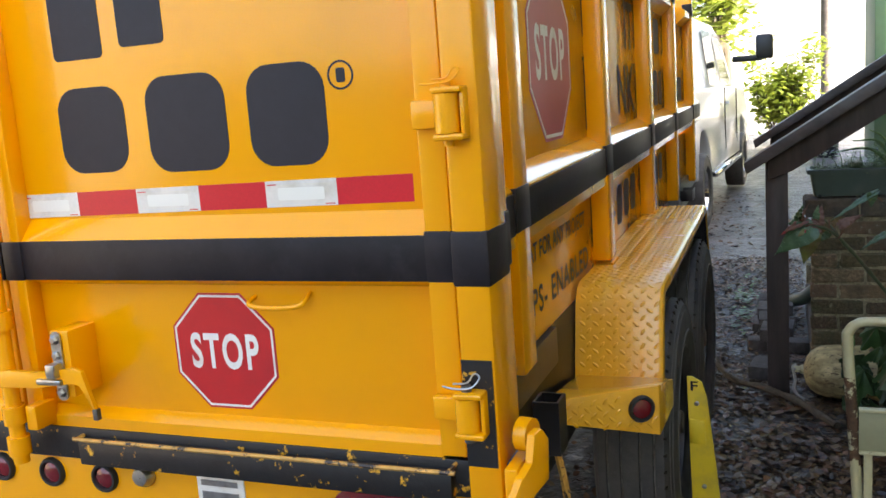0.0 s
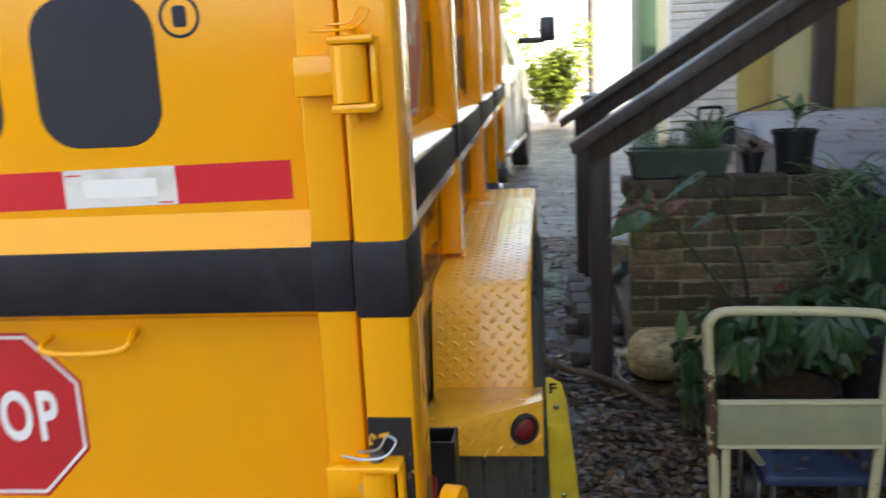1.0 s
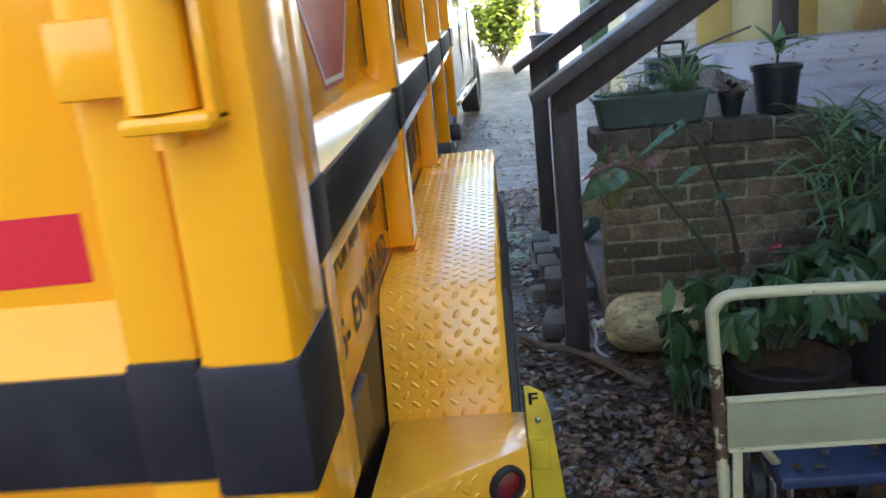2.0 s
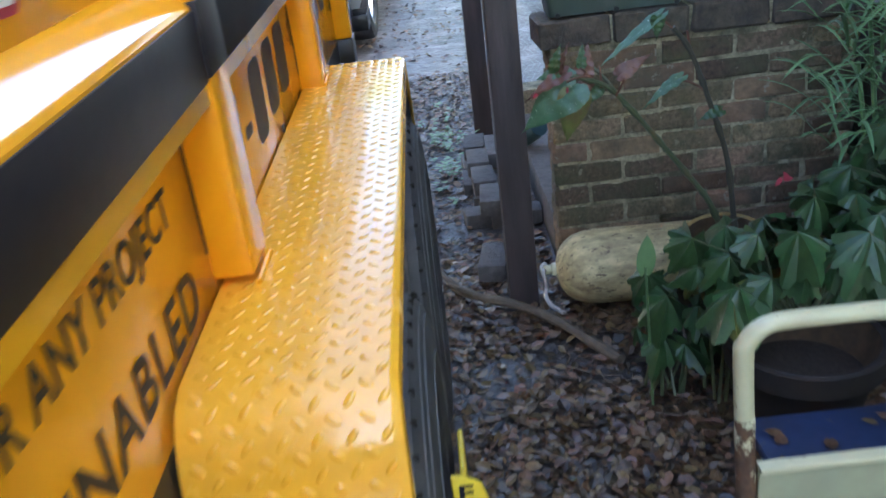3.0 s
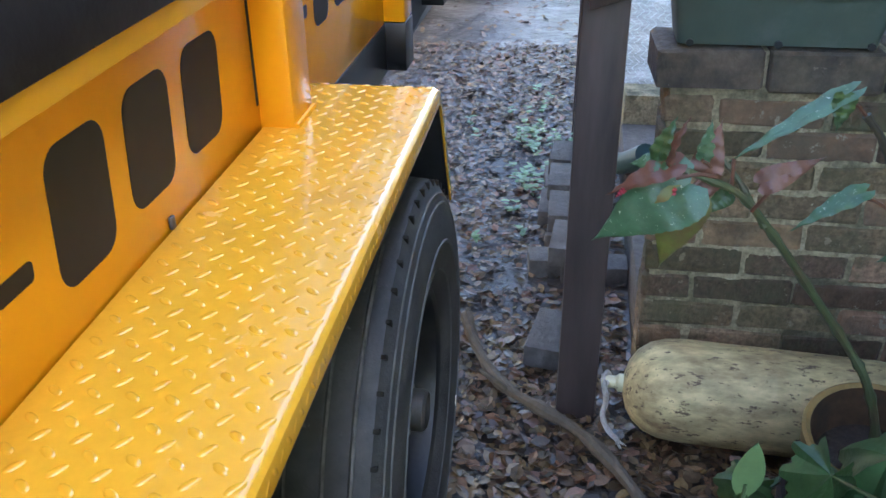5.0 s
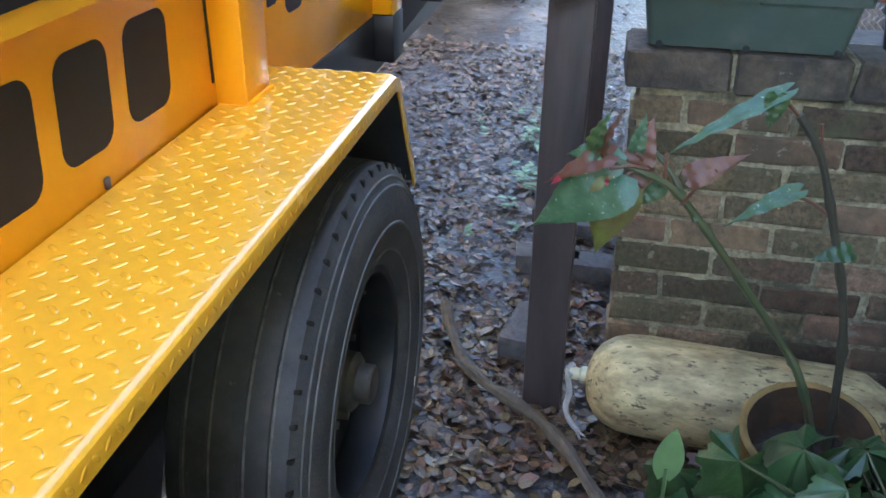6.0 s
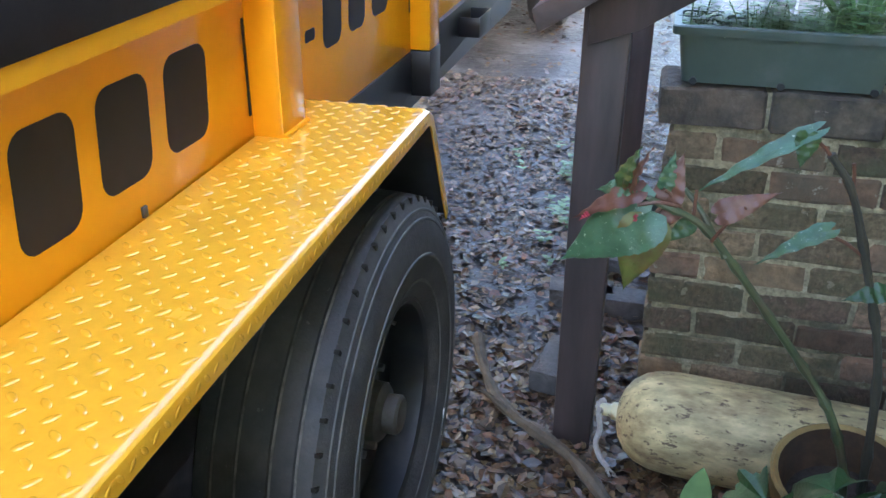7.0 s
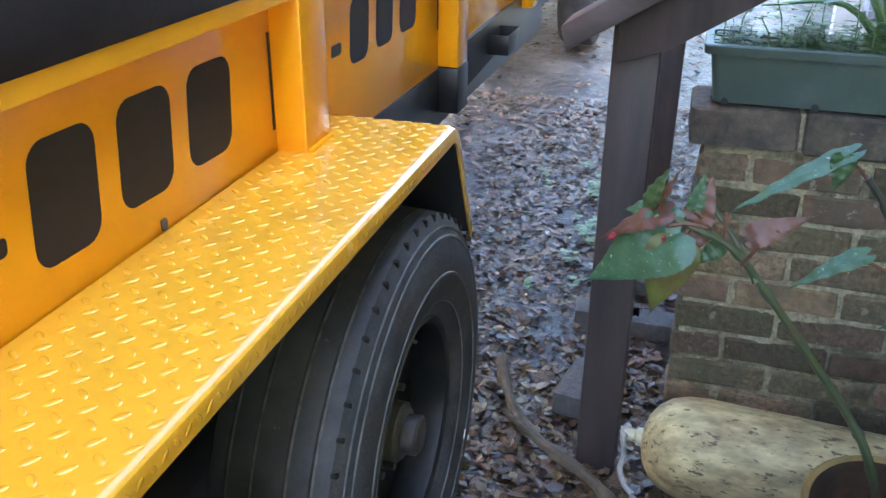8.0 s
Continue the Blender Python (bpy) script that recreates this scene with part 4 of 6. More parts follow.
part("side_lettering", lettering("NK", 0.42, 0.20, axes((UP + 0.0002, 3.86, 1.52), (0, 1, 0), (0, 0, 1)), bold=0.012), NAVY, trailer, "dark capital lettering", smooth=False)
for y0, y1, z0, z1 in ((4.95, 5.10, 1.53, 1.71), (5.15, 5.28, 1.53, 1.71), (5.0, 5.2, 1.80, 1.98), (6.0, 6.3, 1.53, 1.68)):
    bm = bmesh.new()
    prism(bm, rounded(y1 - y0, z1 - z0, 0.03, 4), 0.0007, axes((UP + 0.0002, y0, z0), (0, 1, 0), (0, 0, 1)))
    part("side_bar", bm, NAVY, trailer, "dark vinyl bar", smooth=False)
part("tab", nose_up(boxes((SIDE, SIDE + 0.006, 3.962, 3.974, FZ + 0.002, FZ + 0.020), bevel=0.002)), RUSTY, trailer, "small bent metal tab")

# ---- wheel clamp on the rear wheel ----
clamp = thing("wheel_clamp", (0.50, 3.3, 0.0), "yellow steel wheel clamp locked on the trailer wheel", "wheel clamp")
bm = bmesh.new()
prism(bm, [(0.490, 0.0), (0.600, 0.0), (0.572, 0.30), (0.545, 0.56), (0.530, 0.615), (0.498, 0.635), (0.480, 0.635), (0.486, 0.30)], 0.010, axes((0, 3.215, 0), (1, 0, 0), (0, 0, 1)), bevel=0.002)
arm = part("clamp_arm", bm, BOOT, clamp)
bm = bmesh.new()
prism(bm, [(0.486, 0.40), (0.540, 0.395), (0.536, 0.48), (0.486, 0.485)], 0.008, axes((0, 3.204, 0), (1, 0, 0), (0, 0, 1)), bevel=0.002)
part("clamp_patch", bm, BOOT, clamp)
part("clamp_hook", boxes((0.475, 0.50, 3.10, 3.215, 0.0, 0.09), bevel=0.006), BOOT, clamp)
part("clamp_face", boxes((0.486, 0.50, 3.215, 3.66, 0.30, 0.40), bevel=0.006), BOOT, clamp)
for x, z in ((0.512, 0.54), (0.512, 0.455), (0.53, 0.24), (0.54, 0.12)):
    part("clamp_bolt", lathe(bmesh.new(), [(0.008, 0), (0.008, 0.004), (0.004, 0.007), (0.0, 0.007)], axes((x, 3.2045, z), (1, 0, 0), (0, 0, 1)), 12), STEEL, clamp)
part("clamp_letter", lettering("F", 0.024, 0.034, axes((0.492, 3.2046, 0.585), (1, 0, 0), (0, 0, 1)), bold=0.02), NAVY, clamp, "black letter", smooth=False)

# ---- stair rails ----
def stair_rail(y, x0, z0, x1, z1, posts, name, label):
    rail = thing(name, (posts[0][0], y, 0.0), label, "railing", group="stair railings")
    d = Vector((x1 - x0, 0, z1 - z0))
    n_ = Vector((-d.z, 0, d.x)).normalized()
    if n_.z < 0:
        n_ = -n_
    # handrail board, cut upright at its low end
    bm = bmesh.new()
    k = d.z / d.x
    prism(bm, [(x0, z0), (x0 - 0.015, z0 + 0.052), (x1, z1 + 0.075), (x1, z1)], 0.145, axes((0, y - 0.008, 0), (1, 0, 0), (0, 0, 1)), bevel=0.005)
    part("handrail", bm, WOOD_RAIL, rail, "weathered grey-brown handrail")
    bm = bmesh.new()
    prism(bm, [(x0 + 0.10, z0 + 0.10 * k - 0.001), (x1, z1 - 0.001), (x1, z1 - 0.13), (x0 + 0.21, z0 + 0.21 * k - 0.13), (x0 + 0.10, z0 + 0.10 * k - 0.10)], 0.040, axes((0, y - 0.018, 0), (1, 0, 0), (0, 0, 1)), bevel=0.003)
    part("under_rail", bm, WOOD, rail, "dark under rail")
    for px, low in posts:
        bm = bmesh.new()
        box(bm, px, px + 0.107, y - 0.015, y + 0.088, low, z0 + (px + 0.05 - x0) * k + 0.01, bevel=0.005)
        part("post", bm, WOOD, rail, "dark stained square post")
    return rail


stair_rail(4.955, 0.628, 1.165, 1.95, 1.98, [(0.712, -0.03)], "stair_railing", "dark stained timber stair railing beside the brick wall")
stair_rail(7.05, 0.615, 1.15, 2.2, 2.13, [(0.72, -0.03)], "stair_railing", "dark stained timber stair railing on the far side of the steps")

# ---- porch, steps and house ----
bm = bmesh.new()
prism(bm, [(2.02, 4.35), (2.33, 9.0), (2.33, 9.6), (6.0, 9.6), (6.0, 3.4), (2.0, 3.4)], 0.13, axes((0, 0, 0.92), (1, 0, 0), (0, 1, 0)), bevel=0.008)
porch = tagged(new("porch_floor", mesh_of("porch_floor", bm, CONCRETE)), "grey concrete porch floor with scattered leaves", "porch", kind="structure")
bm = bmesh.new()
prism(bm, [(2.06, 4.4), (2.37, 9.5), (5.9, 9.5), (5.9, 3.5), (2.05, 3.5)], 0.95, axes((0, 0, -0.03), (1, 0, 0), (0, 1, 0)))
# the dark cap brick stands in for the deep shade under the porch
tagged(new("porch_base", mesh_of("porch_base", bm, BRICK_CAP)), "masonry base under the porch, coloured dark for its shade", "porch", kind="structure")
for i in range(5):
    x = 0.94 + 0.25 * i
    bm = boxes((x, 2.1, 5.34, 6.85, 0.17 * i - (0.03 if i == 0 else 0.0), 0.17 * (i + 1)), bevel=0.008)
    tagged(new("step_%d" % (i + 1), mesh_of("step", bm, STONE)), "worn grey step between the brick cheeks", "step", kind="structure")

house = thing("house", (4.2, 9.6, 0.0), "pale yellow painted house with an ochre corner and porch", "house")
part("wall", boxes((2.72, 9.0, 9.62, 9.82, 0.0, 5.4), bevel=0.0), HOUSE, house, "pale yellow wall")
# drawn on past the camera, unseen there, to block the sun from the trailer
part("wall", boxes((4.9, 5.1, -5.0, 9.62, 0.0, 5.4), bevel=0.0), HOUSE, house, "pale yellow wall")
part("corner_board", boxes((2.42, 2.72, 9.58, 9.86, 0.3, 5.4), bevel=0.004), OCHRE, house, "ochre painted corner")
part("corner_board", boxes((3.28, 3.5, 9.585, 9.615, 1.05, 5.4), bevel=0.004), OCHRE, house, "ochre painted board")
bm = boxes((3.02, 3.20, 9.2, 9.38, 1.052, 4.0), bevel=0.006)
part("porch_post", bm, WOOD, house, "dark brown porch post")
# hidden behind the pier; its added length only throws shade on the truck
part("side_wall", boxes((2.36, 2.46, 9.86, 15.3, 0.0, 5.4), bevel=0.0), HOUSE, house, "hidden pale wall, drawn long to shade the truck")
part("wall", boxes((2.36, 9.0, 15.3, 15.5, 0.0, 5.4), bevel=0.0), HOUSE, house, "hidden pale wall, drawn long to shade the truck")
# invented wing, never in view: keeps sky light off the right side
part("wing_wall", boxes((2.40, 2.58, -8.0, 2.6, 0.0, 5.4), bevel=0.0), HOUSE, house, "pale yellow wall")
part("wing_roof", boxes((2.2, 5.0, -8.0, 3.2, 5.4, 5.55), bevel=0.0), ROOF, house, "unseen dark shingle roof, added to block sun and sky")
# out of view; invented and sized to darken the plants and brick wall
part("porch_roof", boxes((1.02, 4.9, 2.5, 8.0, 3.0, 3.12), bevel=0.0), ROOF, house, "unseen dark porch roof, added to shade the corner")
# overhead and out of view, here to hold off the sun
part("roof", boxes((4.5, 9.5, -5.2, 15.8, 5.4, 5.55), bevel=0.0), ROOF, house, "unseen dark shingle roof, added to block sun and sky")
WBX0, WBX1 = 1.86, 2.42
part("brick_backing", boxes((WBX0 - 0.1, WBX1, 9.70, 9.86, 0.0, 5.4), bevel=0.0), WHITE_BRICK, house, "white painted brick pier")

# two invented walls out of view, which limit the sky light and its reflections
tagged(new("wall_south", mesh_of("wall_south", boxes((-9, 5.1, -9.2, -9.0, -0.05, 2.2), bevel=0), BACK_WALL)), "unseen board wall, added to cut sky light and reflections", "wall", kind="structure")
tagged(new("wall_west", mesh_of("wall_west", boxes((-9.2, -9.0, -9.2, 22, -0.05, 3.0), bevel=0), BACK_WALL)), "unseen board wall, added to cut sky light and reflections", "wall", kind="structure")

neighbour = thing("neighbour_house", (2.7, 18.5, 0.0), "green painted corner of the neighbouring house with a white pipe", "house")
part("corner_wall", boxes((2.37, 3.0, 18.0, 20.0, -0.02, 6.0), bevel=0.01), GREEN_POST, neighbour, "green painted corner")
part("wall", boxes((3.0, 9.0, 18.2, 20.0, -0.02, 6.0), bevel=0.0), HOUSE, neighbour, "pale yellow wall")
part("drain_pipe", rod(bmesh.new(), (3.12, 18.08, -0.02), (3.12, 18.08, 5.8), 0.10, seg=16), WHITE, neighbour, "white drain pipe")

# broom against the house wall
broom = thing("broom", (3.95, 9.4, 1.05), "straw broom leaning on the pale house wall", "broom")
bm = bmesh.new()
rnd = random.Random(5)
for k in range(160):
    a = rnd.uniform(-1, 1)
    b = rnd.uniform(-1, 1)
    tube(bm, [(3.90 + 0.03 * a, 9.47 + 0.015 * b, 1.44), (3.92 + 0.13 * a, 9.43 + 0.04 * b, 1.22), (3.95 + 0.19 * a + rnd.uniform(-.02, .02), 9.38 + 0.06 * b, 1.052 + rnd.uniform(0, 0.03))], [0.006, 0.005, 0.003], 4)
part("bristles", bm, STRAW, broom, "splayed straw bristles")
part("stick", rod(bmesh.new(), (3.90, 9.47, 1.42), (3.86, 9.58, 2.55), 0.014, seg=12), WOOD_RAIL, broom, "grey wooden stick")

# dark bench and clutter on the porch
bench = thing("porch_bench", (4.6, 8.8, 1.05), "dark wooden bench on the porch", "bench")
part("seat", boxes((4.35, 4.85, 8.2, 9.3, 1.43, 1.47)), WOOD, bench)
for x, y in ((4.4, 8.25), (4.8, 8.25), (4.4, 9.25), (4.8, 9.25)):
    part("leg", boxes((x - 0.02, x + 0.02, y - 0.02, y + 0.02, 1.052, 1.43)), WOOD, bench)
tools = thing("tool_case", (2.0, 8.6, 1.0), "dark tool case with a loop handle on the steps", "case")
part("body", boxes((1.72, 2.12, 8.3, 8.55, 0.85, 1.06), bevel=0.02), BLACK_PLASTIC, tools)
part("handle", tube(bmesh.new(), smooth_path([(1.83, 8.42, 1.05), (1.83, 8.42, 1.15), (1.85, 8.42, 1.17), (2.0, 8.42, 1.17), (2.02, 8.42, 1.15), (2.02, 8.42, 1.05)], 4), 0.014, 8), BLACK_PLASTIC, tools)
part("foot", boxes((1.75, 2.10, 8.32, 8.53, 0.68, 0.85)), CONCRETE, tools)
single("loose_rod", rod(bmesh.new(), (2.06, 8.42, 1.08), (2.75, 9.1, 1.2), 0.012, seg=8), WOOD_RAIL, (2.4, 8.7, 1.05), "thin dark rod lying on the porch edge", "rod")

# ---- planter box on the wall ----
WTOP = 1.003
planter = thing("planter_box", (1.17, 5.18, WTOP), "long green plastic planter box with small weeds", "planter")
bm = bmesh.new()


def tray(bm, x0, x1, y0, y1, z0, z1, flare, wall, rim):
    """A tapered open box with a rolled rim."""
    def ring(e, z, r=0.018):
        return [bm.verts.new((x, y, z)) for x, y in rounded(x1 - x0 + 2 * e, y1 - y0 + 2 * e, r, 3, x0 - e, y0 - e)]
    rs = [ring(0, z0), ring(flare * 0.85, z1 - rim), ring(flare + 0.012, z1 - rim), ring(flare + 0.014, z1 - 0.003), ring(flare + 0.011, z1), ring(flare - wall, z1), ring(flare - wall - 0.002, z1 - 0.03), ring(flare * 0.7 - wall, z0 + 0.07)]
    bm.faces.new(rs[0][::-1])
    for a, b in zip(rs, rs[1:]):
        n_ = len(a)
        for k in range(n_):
            bm.faces.new((a[k], a[(k + 1) % n_], b[(k + 1) % n_], b[k]))
    bm.faces.new(rs[-1])


tray(bm, 0.945, 1.402, 5.105, 5.26, WTOP + 0.004, 1.148, 0.022, 0.006, 0.022)
part("tray", bm, GREEN_PLASTIC, planter, "dull green plastic trough")
part("soil", boxes((0.94, 1.407, 5.098, 5.267, 1.09, 1.118), bevel=0.006), SOIL, planter, "dark potting soil")
for x in (0.972, 1.175, 1.383):
    part("foot", lathe(bmesh.new(), [(0.009, 0), (0.009, 0.012), (0.0, 0.012)], axes((x, 5.107, 1.012), (1, 0, 0), (0, 0, 1)), 10), BLACK_PLASTIC, planter)


def blade(bm, base, tip, width, bend, seg=5):
    """A curved grass-like blade, folded along its middle."""
    base, tip = Vector(base), Vector(tip)
    d = tip - base
    side = d.cross(Vector((0, 0, 1)))
    side = side.normalized() if side.length > 1e-4 else Vector((1, 0, 0))
    prev = None
    for i in range(seg + 1):
        t = i / seg
        c = base + d * t + Vector((0, 0, bend * math.sin(t * math.pi * 0.9)))
        w = width * (0.25 + 1.2 * t) * (1 - t) ** 0.6 if t < 1 else 0.0005
        row = [bm.verts.new(c - side * w), bm.verts.new(c - Vector((0, 0, w * 0.5))), bm.verts.new(c + side * w)]
        if prev:
            for k in (0, 1):
                bm.faces.new((prev[k], prev[k + 1], row[k + 1], row[k]))
        prev = row


def leaf(bm, m, length, width, lobes=0, droop=0.25, fold=0.25, ns=9, ripple=0.0, tooth=0.0, early=1.0):
    """A broad leaf from its stalk along m's y, cupped and drooping; lobes add points to its edge."""
    prev = None
    for i in range(ns + 1):
        t = i / ns
        w = width * (math.sin(math.pi * min(1, t ** early * 0.93 + 0.07)) ** 0.75) * (1.0 - 0.35 * t)
        if lobes:
            w *= 1 + 0.16 * math.cos(t * lobes * 2 * math.pi) + 0.05 * math.cos(t * lobes * 6 * math.pi)
        w *= 1 + (tooth if i % 2 else -tooth)
        z = -droop * length * t * t
        y = length * (t - 0.06)
        cols = (-1, -0.66, -0.33, 0, 0.33, 0.66, 1) if ns > 8 else (-1, 0, 1)
        row = [bm.verts.new(m @ Vector((s * w, y - abs(s) * (0.10 if not lobes else 0.03) * length, z + fold * abs(s) * w - (abs(s) ** 3) * w * 0.25 + ripple * math.sin(t * 26 - abs(s) * 4) * min(1, 2 * abs(s))))) for s in cols]
        if prev:
            for k in range(len(cols) - 1):
                bm.faces.new((prev[k], prev[k + 1], row[k + 1], row[k]))
        prev = row


def aim(o, way, up=(0, 0, 1)):
    """A pose at o whose y runs along way and whose z leans to up."""
    y = Vector(way).normalized()
    x = y.cross(Vector(up)).normalized()
    z = x.cross(y)
    m = Matrix((x, y, z)).transposed().to_4x4()
    m.translation = o
    return m


rnd = random.Random(11)
bm = bmesh.new()
for k in range(150):
    x, y = rnd.uniform(0.95, 1.39), rnd.uniform(5.11, 5.25)
    h = rnd.uniform(0.015, 0.085)
    for j in range(rnd.randint(5, 9)):
        a = rnd.uniform(0, 6.28)
        mm = aim((x + rnd.uniform(-.02, .02), y + rnd.uniform(-.01, .01), 1.118 + h * rnd.uniform(0.1, 1)), (math.cos(a), math.sin(a), 0.2))
        leaf(bm, mm, rnd.uniform(0.020, 0.042), rnd.uniform(0.006, 0.011), ns=4)
    tube(bm, [(x, y, 1.11), (x + rnd.uniform(-.015, .015), y, 1.118 + h * 0.8)], 0.0009, 4)
for k in range(16):
    x, y, h = rnd.uniform(0.95, 1.39), rnd.uniform(5.11, 5.25), rnd.uniform(0.08, 0.17)
    lean = rnd.uniform(-.05, .05)
    tube(bm, [(x, y, 1.11), (x + lean * 0.4, y, 1.11 + h * 0.6), (x + lean, y, 1.11 + h)], [0.0022, 0.0018, 0.001], 5)
    for j in range(11):
        a, q = rnd.uniform(0, 6.28), rnd.uniform(0.25, 1.0)
        leaf(bm, aim((x + lean * q, y, 1.11 + h * q), (math.cos(a), math.sin(a), 0.35)), rnd.uniform(0.025, 0.05), rnd.uniform(0.008, 0.014), ns=4)
single("weeds", bm, GRASSY, (1.17, 5.18, 1.11), "small pale green weeds sprouting in the planter", "weeds", kind="stuff")
aloe = thing("spiky_plant", (1.33, 5.19, 1.11), "pale green spiky plant with long curved blades", "plant")
for dx, dz, b in ((-0.30, 0.10, 0.05), (-0.12, 0.21, 0.03), (0.02, 0.24, 0.02), (0.14, 0.17, 0.03), (0.22, 0.10, 0.05), (-0.2, 0.16, 0.05), (0.09, 0.22, 0.0)):
    bm = bmesh.new()
    pts = smooth_path([(1.33, 5.19, 1.11), (1.33 + dx * 0.4, 5.19 + rnd.uniform(-.03, .03), 1.13 + dz * 0.55 + b), (1.33 + dx, 5.19 + rnd.uniform(-.06, .06), 1.12 + dz)], 5)
    tube(bm, pts, [0.013 - 0.0105 * i / (len(pts) - 1) for i in range(len(pts))], 6)
    part("blade", bm, GRASSY, aloe)

# ---- pots on the wall ----
def pot(name, x, y, z, r0, r1, h, mat, label):
    ob = thing(name, (x, y, z), label, "plant pot")
    m = Matrix.Translation((x, y, z))
    part("pot_body", lathe(bmesh.new(), [(0, 0.003), (r0, 0.003), (r1 * 0.97, h - 0.022), (r1 * 1.06, h - 0.022), (r1 * 1.07, h), (r1 * 0.98, h), (r1 * 0.92, h - 0.03), (0, h - 0.03)], m, 32), mat, ob)
    part("soil", lathe(bmesh.new(), [(0, h - 0.022), (r1 * 0.92, h - 0.026)], m, 24), SOIL, ob)
    return ob


pot("plant_pot", 1.547, 5.20, WTOP, 0.042, 0.058, 0.11, BLACK_PLASTIC, "small dark plastic pot on the brick wall")
pot("plant_pot", 1.757, 5.22, WTOP, 0.085, 0.108, 0.21, BLACK_PLASTIC, "larger black plastic nursery pot on the brick wall")
bm = bmesh.new()
for k in range(34):
    a, el = rnd.uniform(0, 6.28), rnd.uniform(0.2, 1.3)
    leaf(bm, aim((1.547 + 0.02 * math.cos(a), 5.20 + 0.02 * math.sin(a), 1.10 + rnd.uniform(0, 0.05)), (math.cos(a), math.sin(a), el)), rnd.uniform(0.05, 0.09), rnd.uniform(0.008, 0.014), ns=4, droop=0.4)
single("succulent", bm, LEAF_RED, (1.547, 5.20, 1.10), "small reddish plant in the little pot", "plant")
seedling = thing("seedling", (1.757, 5.22, 1.18), "bright green leafy seedling in the black pot", "plant")
part("stem", tube(bmesh.new(), [(1.757, 5.22, 1.185), (1.765, 5.22, 1.26), (1.78, 5.22, 1.33)], [0.008, 0.007, 0.005], 7), STEM, seedling)
for a, el, L in ((0.2, 0.7, 0.16), (2.2, 1.6, 0.17), (3.6, 0.5, 0.13), (5.2, 0.6, 0.14), (1.2, 2.5, 0.17), (5.9, 0.25, 0.17)):
    bm = bmesh.new()
    leaf(bm, aim((1.77, 5.22, 1.27 + 0.01 * a), (math.cos(a), math.sin(a), el)), L, 0.032, ns=7, droop=0.35)
    part("leaf", bm, GRASSY, seedling)

# ---- tank lying on the ground ----
tank = thing("gas_cylinder", (1.2, 4.9, 0.0), "grimy cream painted steel cylinder lying on dead leaves", "gas cylinder")
tm = Matrix.Translation((0.885, 4.915, 0.138)) @ Vector((1, -0.075, 0.0)).to_track_quat("Z", "Y").to_matrix().to_4x4()
part("shell", lathe(bmesh.new(), [(0.0, 0.0), (0.03, 0.002), (0.065, 0.012), (0.095, 0.032), (0.118, 0.062), (0.131, 0.10), (0.136, 0.15), (0.136, 0.36), (0.1375, 0.365), (0.1375, 0.372), (0.136, 0.377), (0.136, 0.62), (0.13, 0.69), (0.10, 0.74), (0.0, 0.765)], tm, 48), TANK, tank)
part("neck", lathe(bmesh.new(), [(0.026, 0.015), (0.024, -0.012), (0.017, -0.018), (0.017, -0.055), (0.0, -0.057)], tm, 20), CREAM, tank, "short cream neck")
bm = bmesh.new()
tube(bm, smooth_path([(0.835, 4.925, 0.155), (0.838, 4.90, 0.13), (0.845, 4.905, 0.08), (0.838, 4.885, 0.045), (0.855, 4.86, 0.018), (0.88, 4.83, 0.012)], 6), 0.008, 7)
tube(bm, smooth_path([(0.832, 4.91, 0.145), (0.845, 4.935, 0.155), (0.85, 4.915, 0.14), (0.838, 4.90, 0.145)], 5), 0.008, 7)
for k in range(10):
    tube(bm, [(0.875, 4.838, 0.014), (0.89 + rnd.uniform(-.02, .02), 4.81 + rnd.uniform(-.02, .01), 0.008 + rnd.uniform(0, .01))], 0.0015, 4)
single("rope_end", bm, ROPE, (0.85, 4.88, 0.0), "frayed grey rope tied to the cylinder neck", "rope")

# ---- fallen branch ----
bm = bmesh.new()
pts = smooth_path([(0.415, 5.30, 0.075), (0.45, 5.20, 0.05), (0.52, 5.06, 0.030), (0.60, 4.965, 0.032), (0.68, 4.895, 0.04), (0.77, 4.835, 0.03), (0.86, 4.72, 0.03), (0.93, 4.60, 0.025), (1.02, 4.45, 0.02)], 5)
tube(bm, pts, [0.0175 + 0.005 * noise.noise((i * 0.6, 0, 0)) + 0.003 * math.sin(i * 0.7) for i in range(len(pts))], 9)
tube(bm, smooth_path([(0.58, 4.98, 0.03), (0.53, 4.99, 0.06), (0.49, 5.0, 0.08)], 3), [0.012, 0.01, 0.009, 0.008, 0.007, 0.006, 0.005], 6)
single("fallen_branch", bm, BARK, (0.7, 4.88, 0.0), "crooked grey branch lying in the leaf litter", "branch")

# ---- cart ----
cart = thing("platform_cart", (1.2, 3.4, 0.0), "chipped cream platform cart with a blue deck and tube handle", "cart")
CY = 3.085
hp = smooth_path([(0.995, CY + 0.05, 0.02), (0.972, CY + 0.02, 0.45), (0.953, CY + 0.005, 0.80), (0.956, CY, 0.852), (0.980, CY, 0.882), (1.03, CY, 0.890), (1.22, CY, 0.886), (1.40, CY, 0.876), (1.445, CY, 0.862), (1.466, CY, 0.83), (1.466, CY + 0.005, 0.78), (1.458, CY + 0.02, 0.45), (1.45, CY + 0.05, 0.10)], 4)
part("handle", tube(bmesh.new(), hp, 0.0165, 12), CREAM, cart, "chipped cream tube handle")
